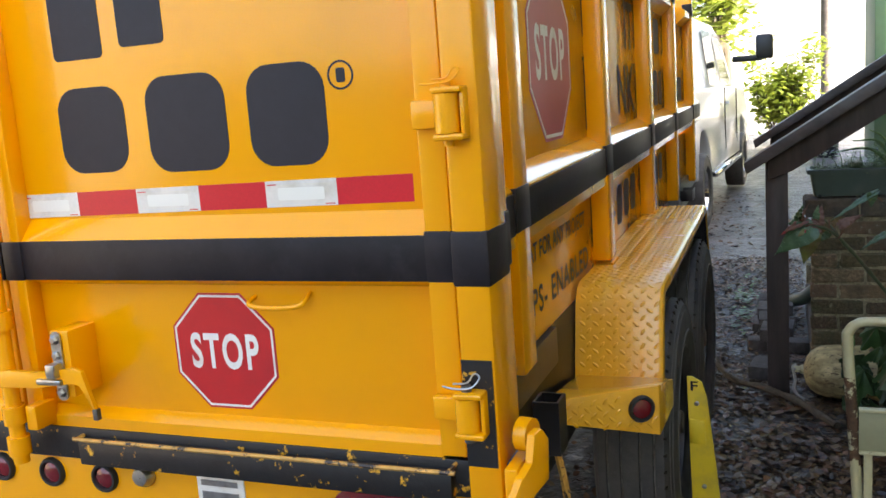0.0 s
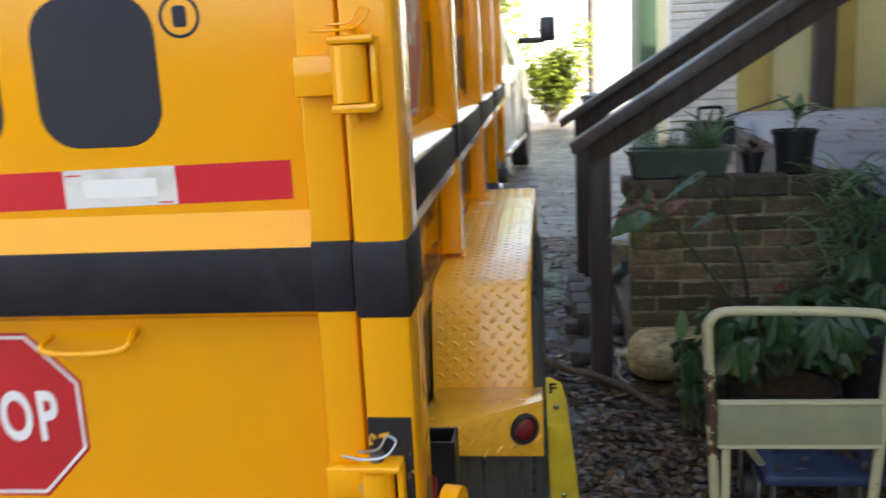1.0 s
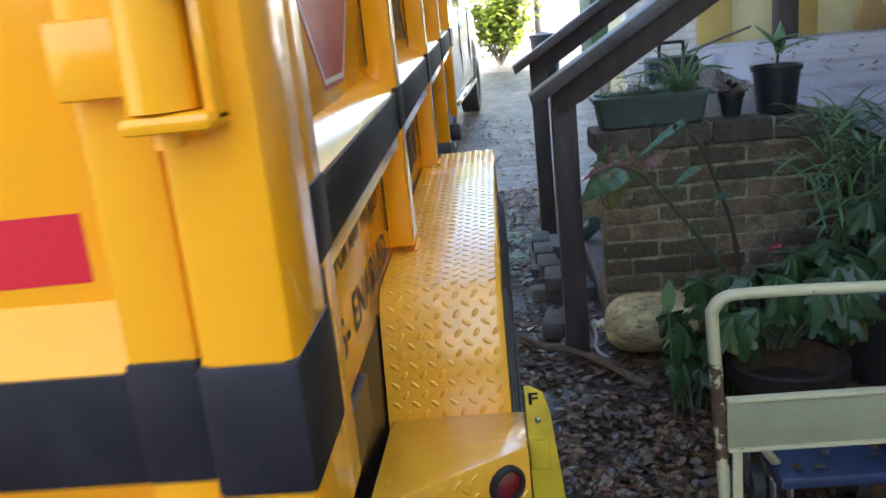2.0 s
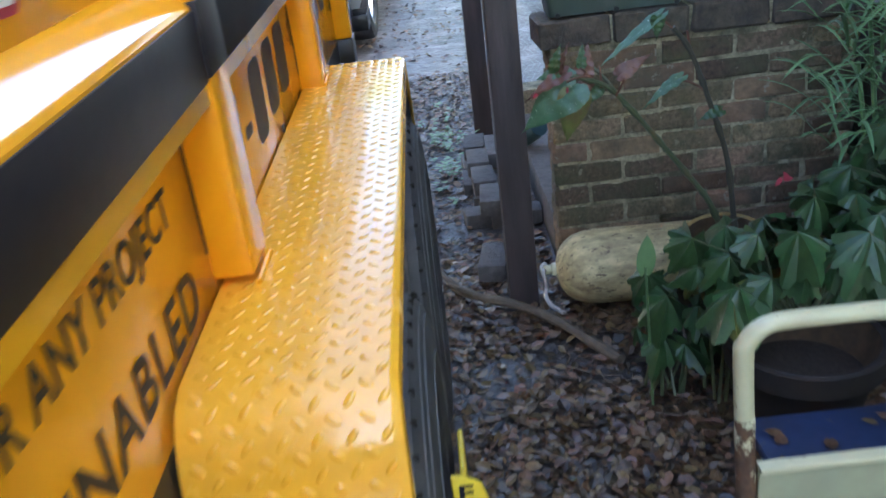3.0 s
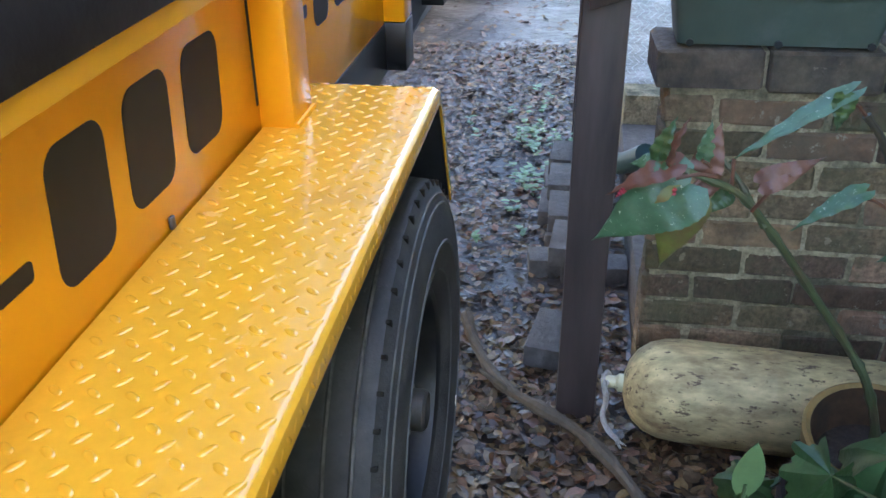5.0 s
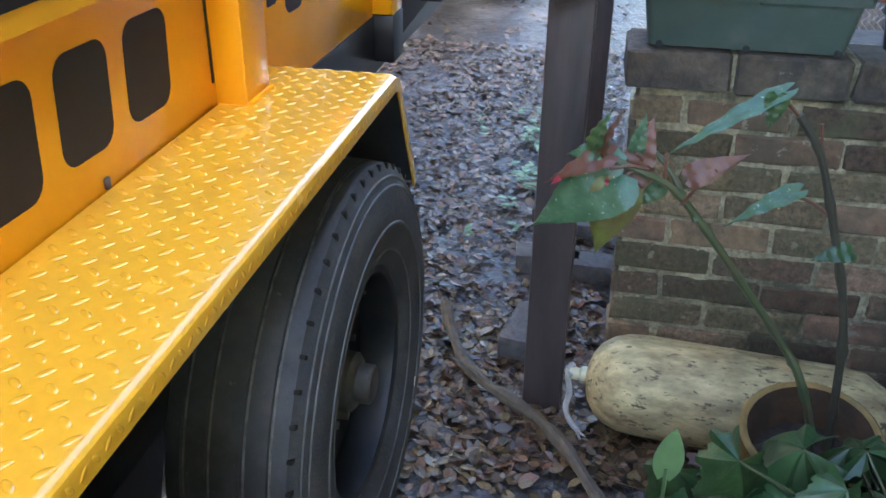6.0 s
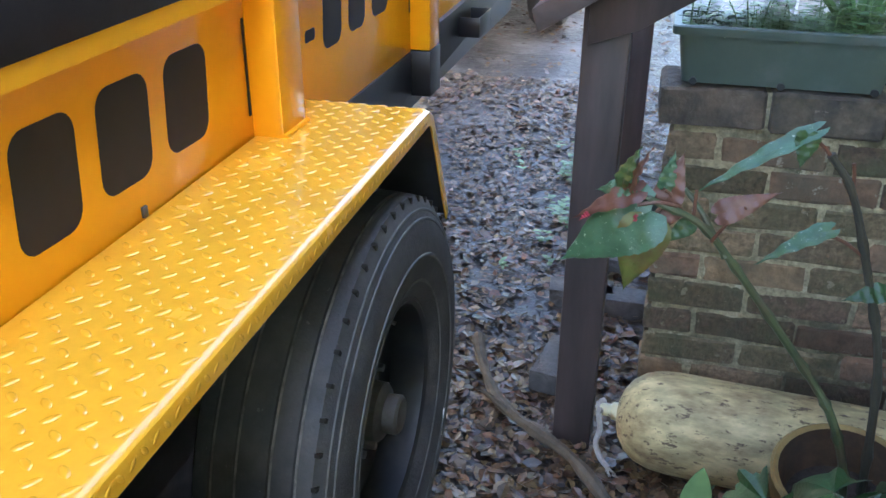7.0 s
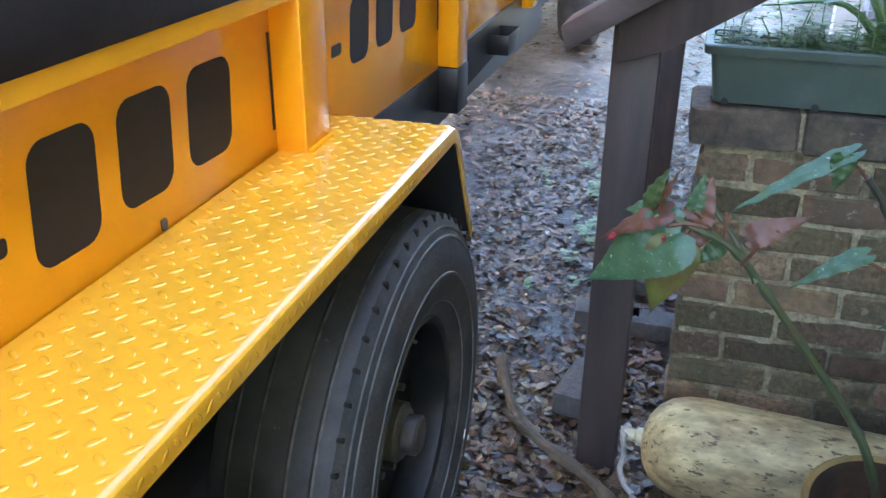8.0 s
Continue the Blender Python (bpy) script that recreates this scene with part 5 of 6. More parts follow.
part("rust_patch", tube(bmesh.new(), smooth_path([(0.978, CY + 0.028, 0.34), (0.972, CY + 0.02, 0.45), (0.963, CY + 0.012, 0.60), (0.959, CY + 0.008, 0.685)], 4), 0.0171, 12), RUSTED, cart, "paint flaked to brown rust")
sheet = part("panel", boxes((0.985, 1.455, CY + 0.002, CY + 0.012, 0.412, 0.560), bevel=0.002), SHADED_CREAM, cart, "stained cream sheet panel, darkened for shade")
for z in (0.402, 0.560):
    part("panel_flange", boxes((0.985, 1.455, CY - 0.008, CY + 0.02, z, z + 0.011), bevel=0.002), CREAM, sheet, "cream folded flange")
part("stay", boxes((1.00, 1.025, CY + 0.01, CY + 0.02, 0.10, 0.46), bevel=0.002), CREAM, cart)
part("stay", tube(bmesh.new(), [(1.07, CY + 0.03, 0.41), (1.15, CY + 0.14, 0.265)], 0.013, 8), CREAM, cart, "folding stay")
part("deck", boxes((1.13, 1.50, CY + 0.04, CY + 0.50, 0.235, 0.275), bevel=0.01), BLUE_DECK, cart, "scuffed blue deck")
for x in (1.15, 1.45):
    for y in (CY + 0.10, CY + 0.36):
        w = part("caster", rod(bmesh.new(), (x - 0.017, y, 0.062), (x + 0.017, y, 0.062), 0.06, seg=20), RUBBER, cart, "black rubber caster")
        part("fork", boxes((x - 0.026, x - 0.019, y - 0.02, y + 0.02, 0.05, 0.235), (x + 0.019, x + 0.026, y - 0.02, y + 0.02, 0.05, 0.235), bevel=0.002), STEEL, w)
cart.location, cart.scale = (1.247, 3.585, 0.0), (1.06, 1.0, 0.925)
bm = bmesh.new()
for k in range(26):
    a = rnd.uniform(0, 6.28)
    leaf(bm, aim((rnd.uniform(1.14, 1.52), rnd.uniform(CY + 0.27, CY + 0.64), 0.260), (math.cos(a), math.sin(a), rnd.uniform(-.1, .2))), rnd.uniform(0.03, 0.06), rnd.uniform(0.012, 0.02), ns=4, droop=-0.2)
single("cart_litter", bm, LITTER, (1.30, 3.55, 0.254), "dead leaves lying on the cart deck", "dead leaves", kind="stuff")

# ---- clay pots ----
def clay_pot(x, y, z, r, h, tilt, turn, mat, label):
    m = pose(x, y, z, 0, 0, turn) @ pose(0, 0, 0, tilt, 0, 0)
    ob = thing("clay_pot", (x, y, 0.0), label, "plant pot")
    prof = [(0.0, 0.0), (r * 0.62, 0.0), (r * 0.9, h * 0.72), (r * 0.92, h * 0.76), (r * 1.02, h * 0.77), (r * 1.05, h * 0.98), (r * 1.0, h), (r * 0.93, h * 0.98), (r * 0.86, h * 0.75), (r * 0.55, h * 0.3), (0.0, h * 0.28)]
    part("pot_body", lathe(bmesh.new(), prof[:8], m, 36), mat, ob)
    # darker clay paints the shade within the rim
    part("inner_wall", lathe(bmesh.new(), prof[7:], m, 36), SHADED_CLAY, ob, "brown inside, darkened for shade")
    part("soil", lathe(bmesh.new(), [(0.0, h * 0.66), (r * 0.5, h * 0.655), (r * 0.81, h * 0.64)], m, 24), SOIL, ob, "dark soil")
    return ob


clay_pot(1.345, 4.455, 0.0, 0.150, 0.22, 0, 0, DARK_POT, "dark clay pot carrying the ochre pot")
clay_pot(1.365, 4.505, 0.135, 0.132, 0.285, 13, -20, TERRACOTTA, "mossy ochre clay pot holding the cane begonia")
rp = random.Random(77)
for k in range(4):
    bm = bmesh.new()
    a = rp.uniform(0, 6.28)
    leaf(bm, aim((1.34 + rp.uniform(-.07, .06), 4.46 + rp.uniform(-.06, .06), 0.335 + rp.uniform(0, 0.02)), (math.cos(a), math.sin(a), 0.2)), rp.uniform(0.05, 0.08), rp.uniform(0.014, 0.024), ns=5, droop=-0.3)
    single("dead_leaf", bm, LEAF_RED, (1.34, 4.46, 0.33), "curled dead leaf lying in the ochre pot", "leaf", group="leaves in the pot")
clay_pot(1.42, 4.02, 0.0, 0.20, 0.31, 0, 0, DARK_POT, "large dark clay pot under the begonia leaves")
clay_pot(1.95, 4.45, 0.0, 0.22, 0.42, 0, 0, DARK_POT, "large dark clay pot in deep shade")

# ---- begonias ----
def stem(bm, pts, r0, r1, knots=True):
    p = smooth_path(pts, 6)
    n_ = len(p)
    tube(bm, p, [(r0 + (r1 - r0) * i / (n_ - 1)) * (1.38 if knots and i % 5 == 0 else 1.0) for i in range(n_)], 8)
    return p


cane = thing("cane_begonia", (1.335, 4.43, 0.14), "tall cane begonia with spotted and reddish leaves before the brick wall", "plant")
bm = bmesh.new()
stem(bm, [(1.36, 4.46, 0.30), (1.340, 4.45, 0.42), (1.300, 4.45, 0.53), (1.255, 4.46, 0.60), (1.16, 4.44, 0.73), (1.07, 4.42, 0.85), (1.00, 4.41, 0.93), (0.93, 4.40, 0.965), (0.885, 4.40, 0.98)], 0.0095, 0.006)
part("stem", bm, STEM, cane, "jointed green stem")
bm = bmesh.new()
stem(bm, [(1.40, 4.50, 0.30), (1.39, 4.50, 0.45), (1.365, 4.50, 0.65), (1.31, 4.50, 0.83), (1.253, 4.50, 0.985), (1.205, 4.50, 1.052)], 0.0095, 0.006)
part("stem", bm, STEM_DARK, cane, "dark upright stem")
bm = bmesh.new()
stem(bm, [(1.05, 4.415, 0.87), (1.00, 4.43, 0.945), (0.965, 4.44, 0.985)], 0.006, 0.004)
part("stem", bm, STEM, cane, "green side shoot")
for a, b in (((0.955, 4.40, 0.966), (0.885, 4.39, 0.965)), ((0.95, 4.41, 0.965), (0.93, 4.41, 0.99)), ((1.02, 4.40, 0.905), (1.068, 4.38, 0.985)), ((1.205, 4.50, 1.05), (1.165, 4.50, 1.078)),
             ((1.296, 4.50, 0.863), (1.221, 4.49, 0.905)), ((0.93, 4.40, 0.965), (0.90, 4.39, 0.915)), ((1.253, 4.50, 0.99), (1.245, 4.50, 1.04)), ((0.985, 4.42, 0.93), (0.985, 4.44, 0.985))):
    part("stalk", tube(bmesh.new(), smooth_path([a, (Vector(a) + Vector(b)) / 2 + Vector((0, 0, 0.006)), b], 4), [0.0036] * 9, 6), LEAF_RED, cane, "thin red stalk")


def cane_leaf(o, tip, up, W, mat, droop=0.12, fold=0.25):
    bm = bmesh.new()
    d = Vector(tip) - Vector(o)
    leaf(bm, aim(o, d, up), d.length * 1.06, W * 1.05, early=0.62, ns=26, droop=droop + 0.06, fold=fold + 0.12, ripple=0.0022, tooth=0.018)
    part("leaf", bm, mat, cane)


FACE = (-0.1, -0.75, 0.65)
cane_leaf((0.900, 4.39, 0.950), (0.739, 4.37, 0.850), FACE, 0.070, LEAF_SPOT)
cane_leaf((0.905, 4.39, 0.925), (0.875, 4.37, 0.785), (0, -1, 0.15), 0.050, LEAF_YELLOW)
cane_leaf((0.880, 4.40, 0.985), (0.760, 4.40, 0.935), (-0.2, -0.5, 0.85), 0.030, LEAF_RED)
cane_leaf((0.872, 4.41, 0.990), (0.800, 4.43, 0.975), FACE, 0.026, LEAF_SPOT)
cane_leaf((0.868, 4.41, 0.985), (0.888, 4.42, 1.070), (-0.9, -0.4, 0.1), 0.020, LEAF_RED)
cane_leaf((0.855, 4.41, 1.00), (0.872, 4.43, 1.066), (-0.8, -0.6, 0.1), 0.024, LEAF)
cane_leaf((0.935, 4.41, 0.970), (0.952, 4.42, 1.062), (-0.3, -1, 0.1), 0.030, LEAF_RED)
cane_leaf((0.930, 4.41, 1.00), (0.945, 4.43, 1.06), (0.3, -1, 0.1), 0.018, LEAF_SPOT)
cane_leaf((0.95, 4.41, 0.955), (0.91, 4.39, 0.90), (0, -1, 0.2), 0.018, LEAF_RED)
cane_leaf((1.030, 4.38, 0.970), (1.120, 4.38, 1.022), (-0.3, -0.9, 0.4), 0.024, LEAF_RED)
cane_leaf((1.065, 4.385, 0.985), (1.015, 4.39, 0.955), (-0.3, -0.9, 0.4), 0.018, LEAF_RED)
cane_leaf((1.160, 4.50, 1.085), (0.968, 4.46, 0.978), (0.15, -0.25, 0.95), 0.024, LEAF_SPOT, 0.02)
cane_leaf((1.160, 4.49, 1.085), (1.157, 4.47, 1.028), (0.2, -1, 0.1), 0.024, LEAF)
cane_leaf((1.221, 4.49, 0.910), (1.098, 4.46, 0.858), (0, -0.3, 0.95), 0.024, LEAF_SPOT)
cane_leaf((1.34, 4.49, 0.80), (1.27, 4.47, 0.79), (0, -0.6, 0.8), 0.022, LEAF)
cane_leaf((0.98, 4.42, 0.925), (0.935, 4.40, 0.89), (0, -0.9, 0.4), 0.018, LEAF)
cane_leaf((0.800, 4.385, 0.940), (0.785, 4.378, 0.930), (-0.5, -0.7, 0.3), 0.006, PETAL)
cane_leaf((0.885, 4.385, 0.945), (0.882, 4.38, 0.915), (-0.5, -0.7, 0.3), 0.004, PETAL)


def palm_leaf(bm, m, size, droop, cup, seed):
    """A broad five-pointed leaf about its stalk end, ridged along its veins, its tips drooping."""
    r = random.Random(seed)
    veins = [-2.6, -1.75, -0.85, 0.0, 0.85, 1.75, 2.6]
    lens = [q * (1.0 if q == 1.0 else r.uniform(0.8, 1.2)) for q in (0.46, 0.56, 0.72, 1.0, 0.72, 0.56, 0.46)]
    bend = r.uniform(-0.25, 0.25)
    cols = []
    for i in range(6):
        for k in range(6):
            u = k / 6
            cols.append((veins[i] + (veins[i + 1] - veins[i]) * u, (lens[i] + (lens[i + 1] - lens[i]) * u) * (1 - 0.27 * math.sin(math.pi * u) ** 0.8) * (1 + 0.05 * (1 if k % 2 else -1)), math.sin(math.pi * u)))
    cols.append((veins[6], lens[6], 0.0))
    rows = []
    for f in (0.03, 0.3, 0.55, 0.8, 1.0):
        row = []
        for a, q, s in cols:
            d = q * f * size
            z = -droop * d * d / size - cup * abs(math.sin(a)) * d * 0.5 - 0.27 * s * d + 0.10 * size * math.sin(a * 2 + seed) * f * f + 0.03 * size * math.sin(a * 9 + seed * 2) * f
            row.append(bm.verts.new(m @ Vector((d * math.sin(a) + bend * d * d / size, d * math.cos(a), z))))
        rows.append(row)
    for p, q in zip(rows, rows[1:]):
        for k in range(len(cols) - 1):
            bm.faces.new((p[k], p[k + 1], q[k + 1], q[k]))


def bush(name, base, count, spread, hi, size, seed, label, lobes=3, mats=(0.95, 0.03)):
    """A leafy begonia: stalks from a base, each with one broad lobed leaf."""
    r = random.Random(seed)
    ob = thing(name, base, label, "plant", group="shade plants")
    for k in range(count):
        a = r.uniform(0, 2 * math.pi)
        d = math.sqrt(r.uniform(0.05, 1))
        tip = Vector((base[0] + spread[0] * d * math.cos(a), base[1] + spread[1] * d * math.sin(a), base[2] + hi[0] + (hi[1] - hi[0]) * r.uniform(0.1, 1) * (1.15 - 0.6 * d)))
        p0 = Vector(base) + Vector((r.uniform(-.05, .05), r.uniform(-.05, .05), 0.02))
        mid = (p0 + tip) / 2 + Vector((0, 0, 0.25 * (tip - p0).length * 0.5))
        pts = smooth_path([p0, mid, tip], 4)
        st = part("stalk", tube(bmesh.new(), pts, [0.0055 - 0.003 * i / (len(pts) - 1) for i in range(len(pts))], 5), STEM, ob)
        way = Vector((math.cos(a) * 0.8 + r.uniform(-.5, .5), math.sin(a) * 0.8 - 0.35 + r.uniform(-.4, .4), -0.35 + r.uniform(-.25, .3)))
        bm = bmesh.new()
        s = size * r.uniform(0.6, 1.15)
        palm_leaf(bm, aim(tip, way, (r.uniform(-.3, .3), -0.45, 0.85)), s, r.uniform(0.45, 1.0), r.uniform(0.5, 1.2), k + seed)
        u = r.random()
        part("leaf", bm, LEAF if u < mats[0] else (LEAF_YELLOW if u < mats[0] + mats[1] else LEAF_RED), st)
    return ob


bush("begonia", (1.42, 4.10, 0.30), 36, (0.32, 0.15), (0.16, 0.38), 0.145, 3, "leafy green begonia with lobed drooping leaves in a dark pot")
bush("begonia", (1.11, 4.26, 0.0), 14, (0.12, 0.08), (0.14, 0.44), 0.11, 8, "low begonia with drooping lobed leaves before the cylinder")
bush("begonia", (1.98, 4.46, 0.40), 18, (0.30, 0.24), (0.02, 0.36), 0.14, 12, "dense begonia filling the shaded corner")
bush("begonia", (1.92, 3.72, 0.0), 6, (0.20, 0.20), (0.03, 0.24), 0.13, 15, "low dark begonia behind the cart")
bush("begonia", (1.68, 4.30, 0.05), 18, (0.20, 0.12), (0.30, 0.62), 0.15, 31, "begonia with long drooping leaves beside the ochre pot")
bush("begonia", (1.27, 4.21, 0.0), 9, (0.10, 0.05), (0.36, 0.54), 0.12, 44, "begonia shoots leaning before the ochre pot")
bm = bmesh.new()
leaf(bm, aim((1.045, 4.20, 0.46), (0.05, -0.1, 1), (0, -1, 0.1)), 0.13, 0.032, ns=8, droop=0.05)
tube(bm, [(1.06, 4.20, 0.0), (1.045, 4.20, 0.47)], 0.004, 5)
single("young_shoot", bm, GRASSY, (1.05, 4.20, 0.0), "single upright young green leaf in the leaf litter", "plant")
# spiky plant at the end of the wall
bm = bmesh.new()
for k in range(170):
    a, el = rnd.uniform(0, 6.28), rnd.uniform(-0.3, 1.2)
    o = Vector((1.88 + rnd.uniform(-.18, .2), 4.62 + rnd.uniform(-.12, .12), 0.56 + rnd.uniform(0, 0.48)))
    L = rnd.uniform(0.14, 0.28)
    blade(bm, o, o + Vector((math.cos(a), math.sin(a), el * 0.5)) * L, 0.012, 0.04)
for dx, dy, h in ((0.0, 0.0, 1.0), (-0.15, -0.05, 0.86), (0.12, 0.06, 0.92), (-0.06, 0.08, 0.95)):
    tube(bm, smooth_path([(1.95, 4.68, 0.0), (1.95 + dx * 0.3, 4.68, 0.35), (1.94 + dx, 4.66 + dy, h)], 4), [0.016 - 0.0012 * i for i in range(9)], 7)
single("spiky_shrub", bm, GRASSY, (2.0, 4.76, 0.0), "slender-leaved pale green shrub at the wall end", "shrub")
bm = bmesh.new()
for a, b in ((0.0, 0.0), (2.1, 0.01), (4.0, -0.01)):
    leaf(bm, aim((1.50 + b, 4.40, 0.60), (math.cos(a), -0.3, math.sin(a)), (0, -1, 0.2)), 0.03, 0.009, ns=5)
single("red_blossom", bm, PETAL, (1.50, 4.40, 0.58), "small red blossom hanging among leaves", "flower")

# ---- weeds along the track ----
bm = bmesh.new()
for k in range(50):
    x, y = rnd.gauss(0.52, 0.09), rnd.gauss(6.9, 0.5)
    for j in range(5):
        a = rnd.uniform(0, 6.28)
        leaf(bm, aim((x, y, rnd.uniform(0.01, 0.06)), (math.cos(a), math.sin(a), 0.4)), rnd.uniform(0.025, 0.05), rnd.uniform(0.009, 0.017), ns=4)
single("track_weeds", bm, GRASSY, (0.5, 6.9, 0.0), "small green weeds beside the dirt track", "weeds", kind="stuff")

# ---- wire fence and pipe behind the posts ----
bm = bmesh.new()
for k in range(44):
    y0 = 7.12
    x = 0.84 + k * 0.032
    tube(bm, [(x + (0.0165 if j % 2 else -0.0165), y0 + (0.002 if (j + k) % 2 else -0.002), 0.05 + j * 0.030) for j in range(36)], 0.0011, 3, caps=False)
single("wire_fence", bm, WIRE, (1.4, 7.12, 0.0), "grey chain-link wire between the far rail posts", "fence")
single("drain_hose", tube(bmesh.new(), smooth_path([(0.86, 6.45, 0.14), (0.93, 6.3, 0.20), (1.0, 6.15, 0.30)], 5), 0.045, 14), HOSE, (0.92, 6.3, 0.1), "dark teal corrugated pipe on the steps", "pipe")

# ---- pickup truck ----
TX0, TX1 = -2.02, 0.02
truck = thing("pickup_truck", (-1.0, 12.7, 0.0), "white crew cab pickup truck hitched before the trailer", "pickup truck")


def hull(outline, x0, x1, tuck, bevel):
    """A side outline in y and z given width, its upper edge tucked in."""
    bm = bmesh.new()
    top = max(z for _, z in outline)
    low = min(z for _, z in outline)
    rows = []
    for x, s in ((x0, 1), (x1, -1)):
        rows.append([bm.verts.new((x + s * tuck * ((z - low) / (top - low)) ** 2, y, z)) for y, z in outline])
    bm.faces.new(rows[0])
    bm.faces.new(rows[1][::-1])
    n_ = len(outline)
    for i in range(n_):
        bm.faces.new((rows[0][i], rows[1][i], rows[1][(i + 1) % n_], rows[0][(i + 1) % n_]))
    bmesh.ops.recalc_face_normals(bm, faces=bm.faces)
    bmesh.ops.bevel(bm, geom=list(bm.edges), offset=bevel, segments=3, profile=0.5, affect="EDGES", clamp_overlap=True)
    return bm


def arch(yc, r, z0, n=10):
    return [(yc + r * math.cos(math.pi * k / n), z0 + r * math.sin(math.pi * k / n)) for k in range(n + 1)]


RA, FA = 10.55, 14.75
lower = [(9.32, 0.62), (9.28, 1.0), (9.30, 1.46), (11.2, 1.50), (14.0, 1.48), (15.5, 1.44), (15.75, 1.2), (15.75, 0.6)] + arch(FA, 0.50, 0.55) + arch(RA, 0.50, 0.55)
part("body", hull(lower, TX0, TX1, 0.05, 0.03), TRUCK, truck, "white painted truck body")
cab = [(11.25, 1.46), (11.40, 2.16), (11.75, 2.31), (13.0, 2.31), (13.5, 2.17), (14.2, 1.47)]
part("cab", hull(cab, TX0 + 0.06, TX1 - 0.06, 0.16, 0.05), TRUCK, truck, "white cab")
for y0, y1, y2, y3 in ((11.52, 12.45, 12.45, 11.62), (12.58, 13.80, 13.35, 12.58)):
    bm = bmesh.new()
    vs = [bm.verts.new(v) for v in ((TX1 - 0.062, y0, 1.52), (TX1 - 0.070, y1, 1.52), (TX1 - 0.165, y2, 2.17), (TX1 - 0.165, y3, 2.17))]
    f = bm.faces.new(vs)
    bmesh.ops.solidify(bm, geom=[f], thickness=0.02)
    part("side_window", bm, GLASS, truck, "dark side window")
bm = boxes((TX0 + 0.25, TX1 - 0.25, 11.26, 11.33, 1.56, 1.98), bevel=0.01)
part("rear_window", bm, GLASS, truck, "dark rear window")
for y in (12.5, 13.9):
    part("door_seam", boxes((TX1 - 0.012, TX1 + 0.002, y, y + 0.01, 0.72, 1.48), bevel=0), SLOT, truck, smooth=False)
part("door_handle", boxes((TX1 - 0.01, TX1 + 0.035, 12.60, 12.78, 1.27, 1.31), bevel=0.01), TRUCK, truck)
part("tail_light", boxes((TX1 - 0.14, TX1 - 0.002, 9.262, 9.40, 1.02, 1.44), bevel=0.015), LENS, truck, "red tail light")
part("bumper", boxes((TX0 + 0.05, TX1 - 0.03, 9.10, 9.32, 0.58, 0.80), bevel=0.03), CHROME, truck, "chrome rear bumper")
for s, x0 in ((1, TX1), (-1, TX0)):
    arm = part("mirror_arm", boxes((min(x0, x0 + s * 0.38), max(x0, x0 + s * 0.38), 13.40, 13.47, 1.80, 1.88), bevel=0.015), BLACK_PLASTIC, truck, "black mirror arm")
    a, b = sorted((x0 + s * 0.30, x0 + s * 0.52))
    part("mirror", boxes((a, b, 13.36, 13.52, 1.82, 2.14), bevel=0.04), BLACK_PLASTIC, arm, "black tow mirror")
part("sill_step", boxes((TX1 - 0.02, TX1 + 0.05, 11.2, 14.1, 0.48, 0.55), bevel=0.02), CHROME, truck, "chrome side step")
for x in (TX1 - 0.11, TX0 + 0.11):
    for y in (RA, FA):
        m = axes((x, y, 0.40), (0, 1, 0), (0, 0, 1 if x > -1 else -1))
        rim = part("wheel", lathe(bmesh.new(), [(0.25, 0.10), (0.235, 0.105), (0.22, 0.06), (0.16, 0.04), (0.08, 0.06), (0.0, 0.065)], m, 28), CHROME, truck, "bright wheel rim")
        part("tyre", lathe(bmesh.new(), [(0.25, 0.10), (0.27, 0.13), (0.34, 0.14), (0.385, 0.125), (0.40, 0.10), (0.402, 0.0), (0.40, -0.10), (0.385, -0.125), (0.27, -0.13), (0.25, -0.10)], m, 40), RUBBER, rim, "black tyre")
part("underbody", boxes((TX0 + 0.25, TX1 - 0.25, 9.4, 15.5, 0.42, 0.66)), BLACK, truck)

truck.rotation_euler = (0, 0, radians(-3.0))
truck.location = (-0.99, 13.0, 0.0)
truck.scale = (1.07, 1.07, 1.07)

# ---- distance ----
bm = boxes((-60, 60, 46, 46.3, 0, 5.2), bevel=0)
tagged(new("backdrop", mesh_of("backdrop", bm, PALE_WALL)), "pale sunlit wall of buildings across the street", "wall", kind="structure")
pole = thing("utility_pole", (2.8, 29.0, 0.0), "grey wooden utility pole beside the street", "utility pole")
part("pole", rod(bmesh.new(), (2.05, 29.0, -0.01), (2.05, 29.0, 9.0), 0.17, 0.12, seg=14), WOOD_RAIL, pole)
single("rubbish_bin", lathe(bmesh.new(), [(0, 0), (0.26, 0), (0.31, 0.85), (0.34, 0.86), (0.34, 0.92), (0, 0.98)], Matrix.Translation((1.62, 20.0, 0.0)), 24), BLACK_PLASTIC, (1.62, 20.0, 0.0), "dark lidded bin standing by the driveway", "bin")


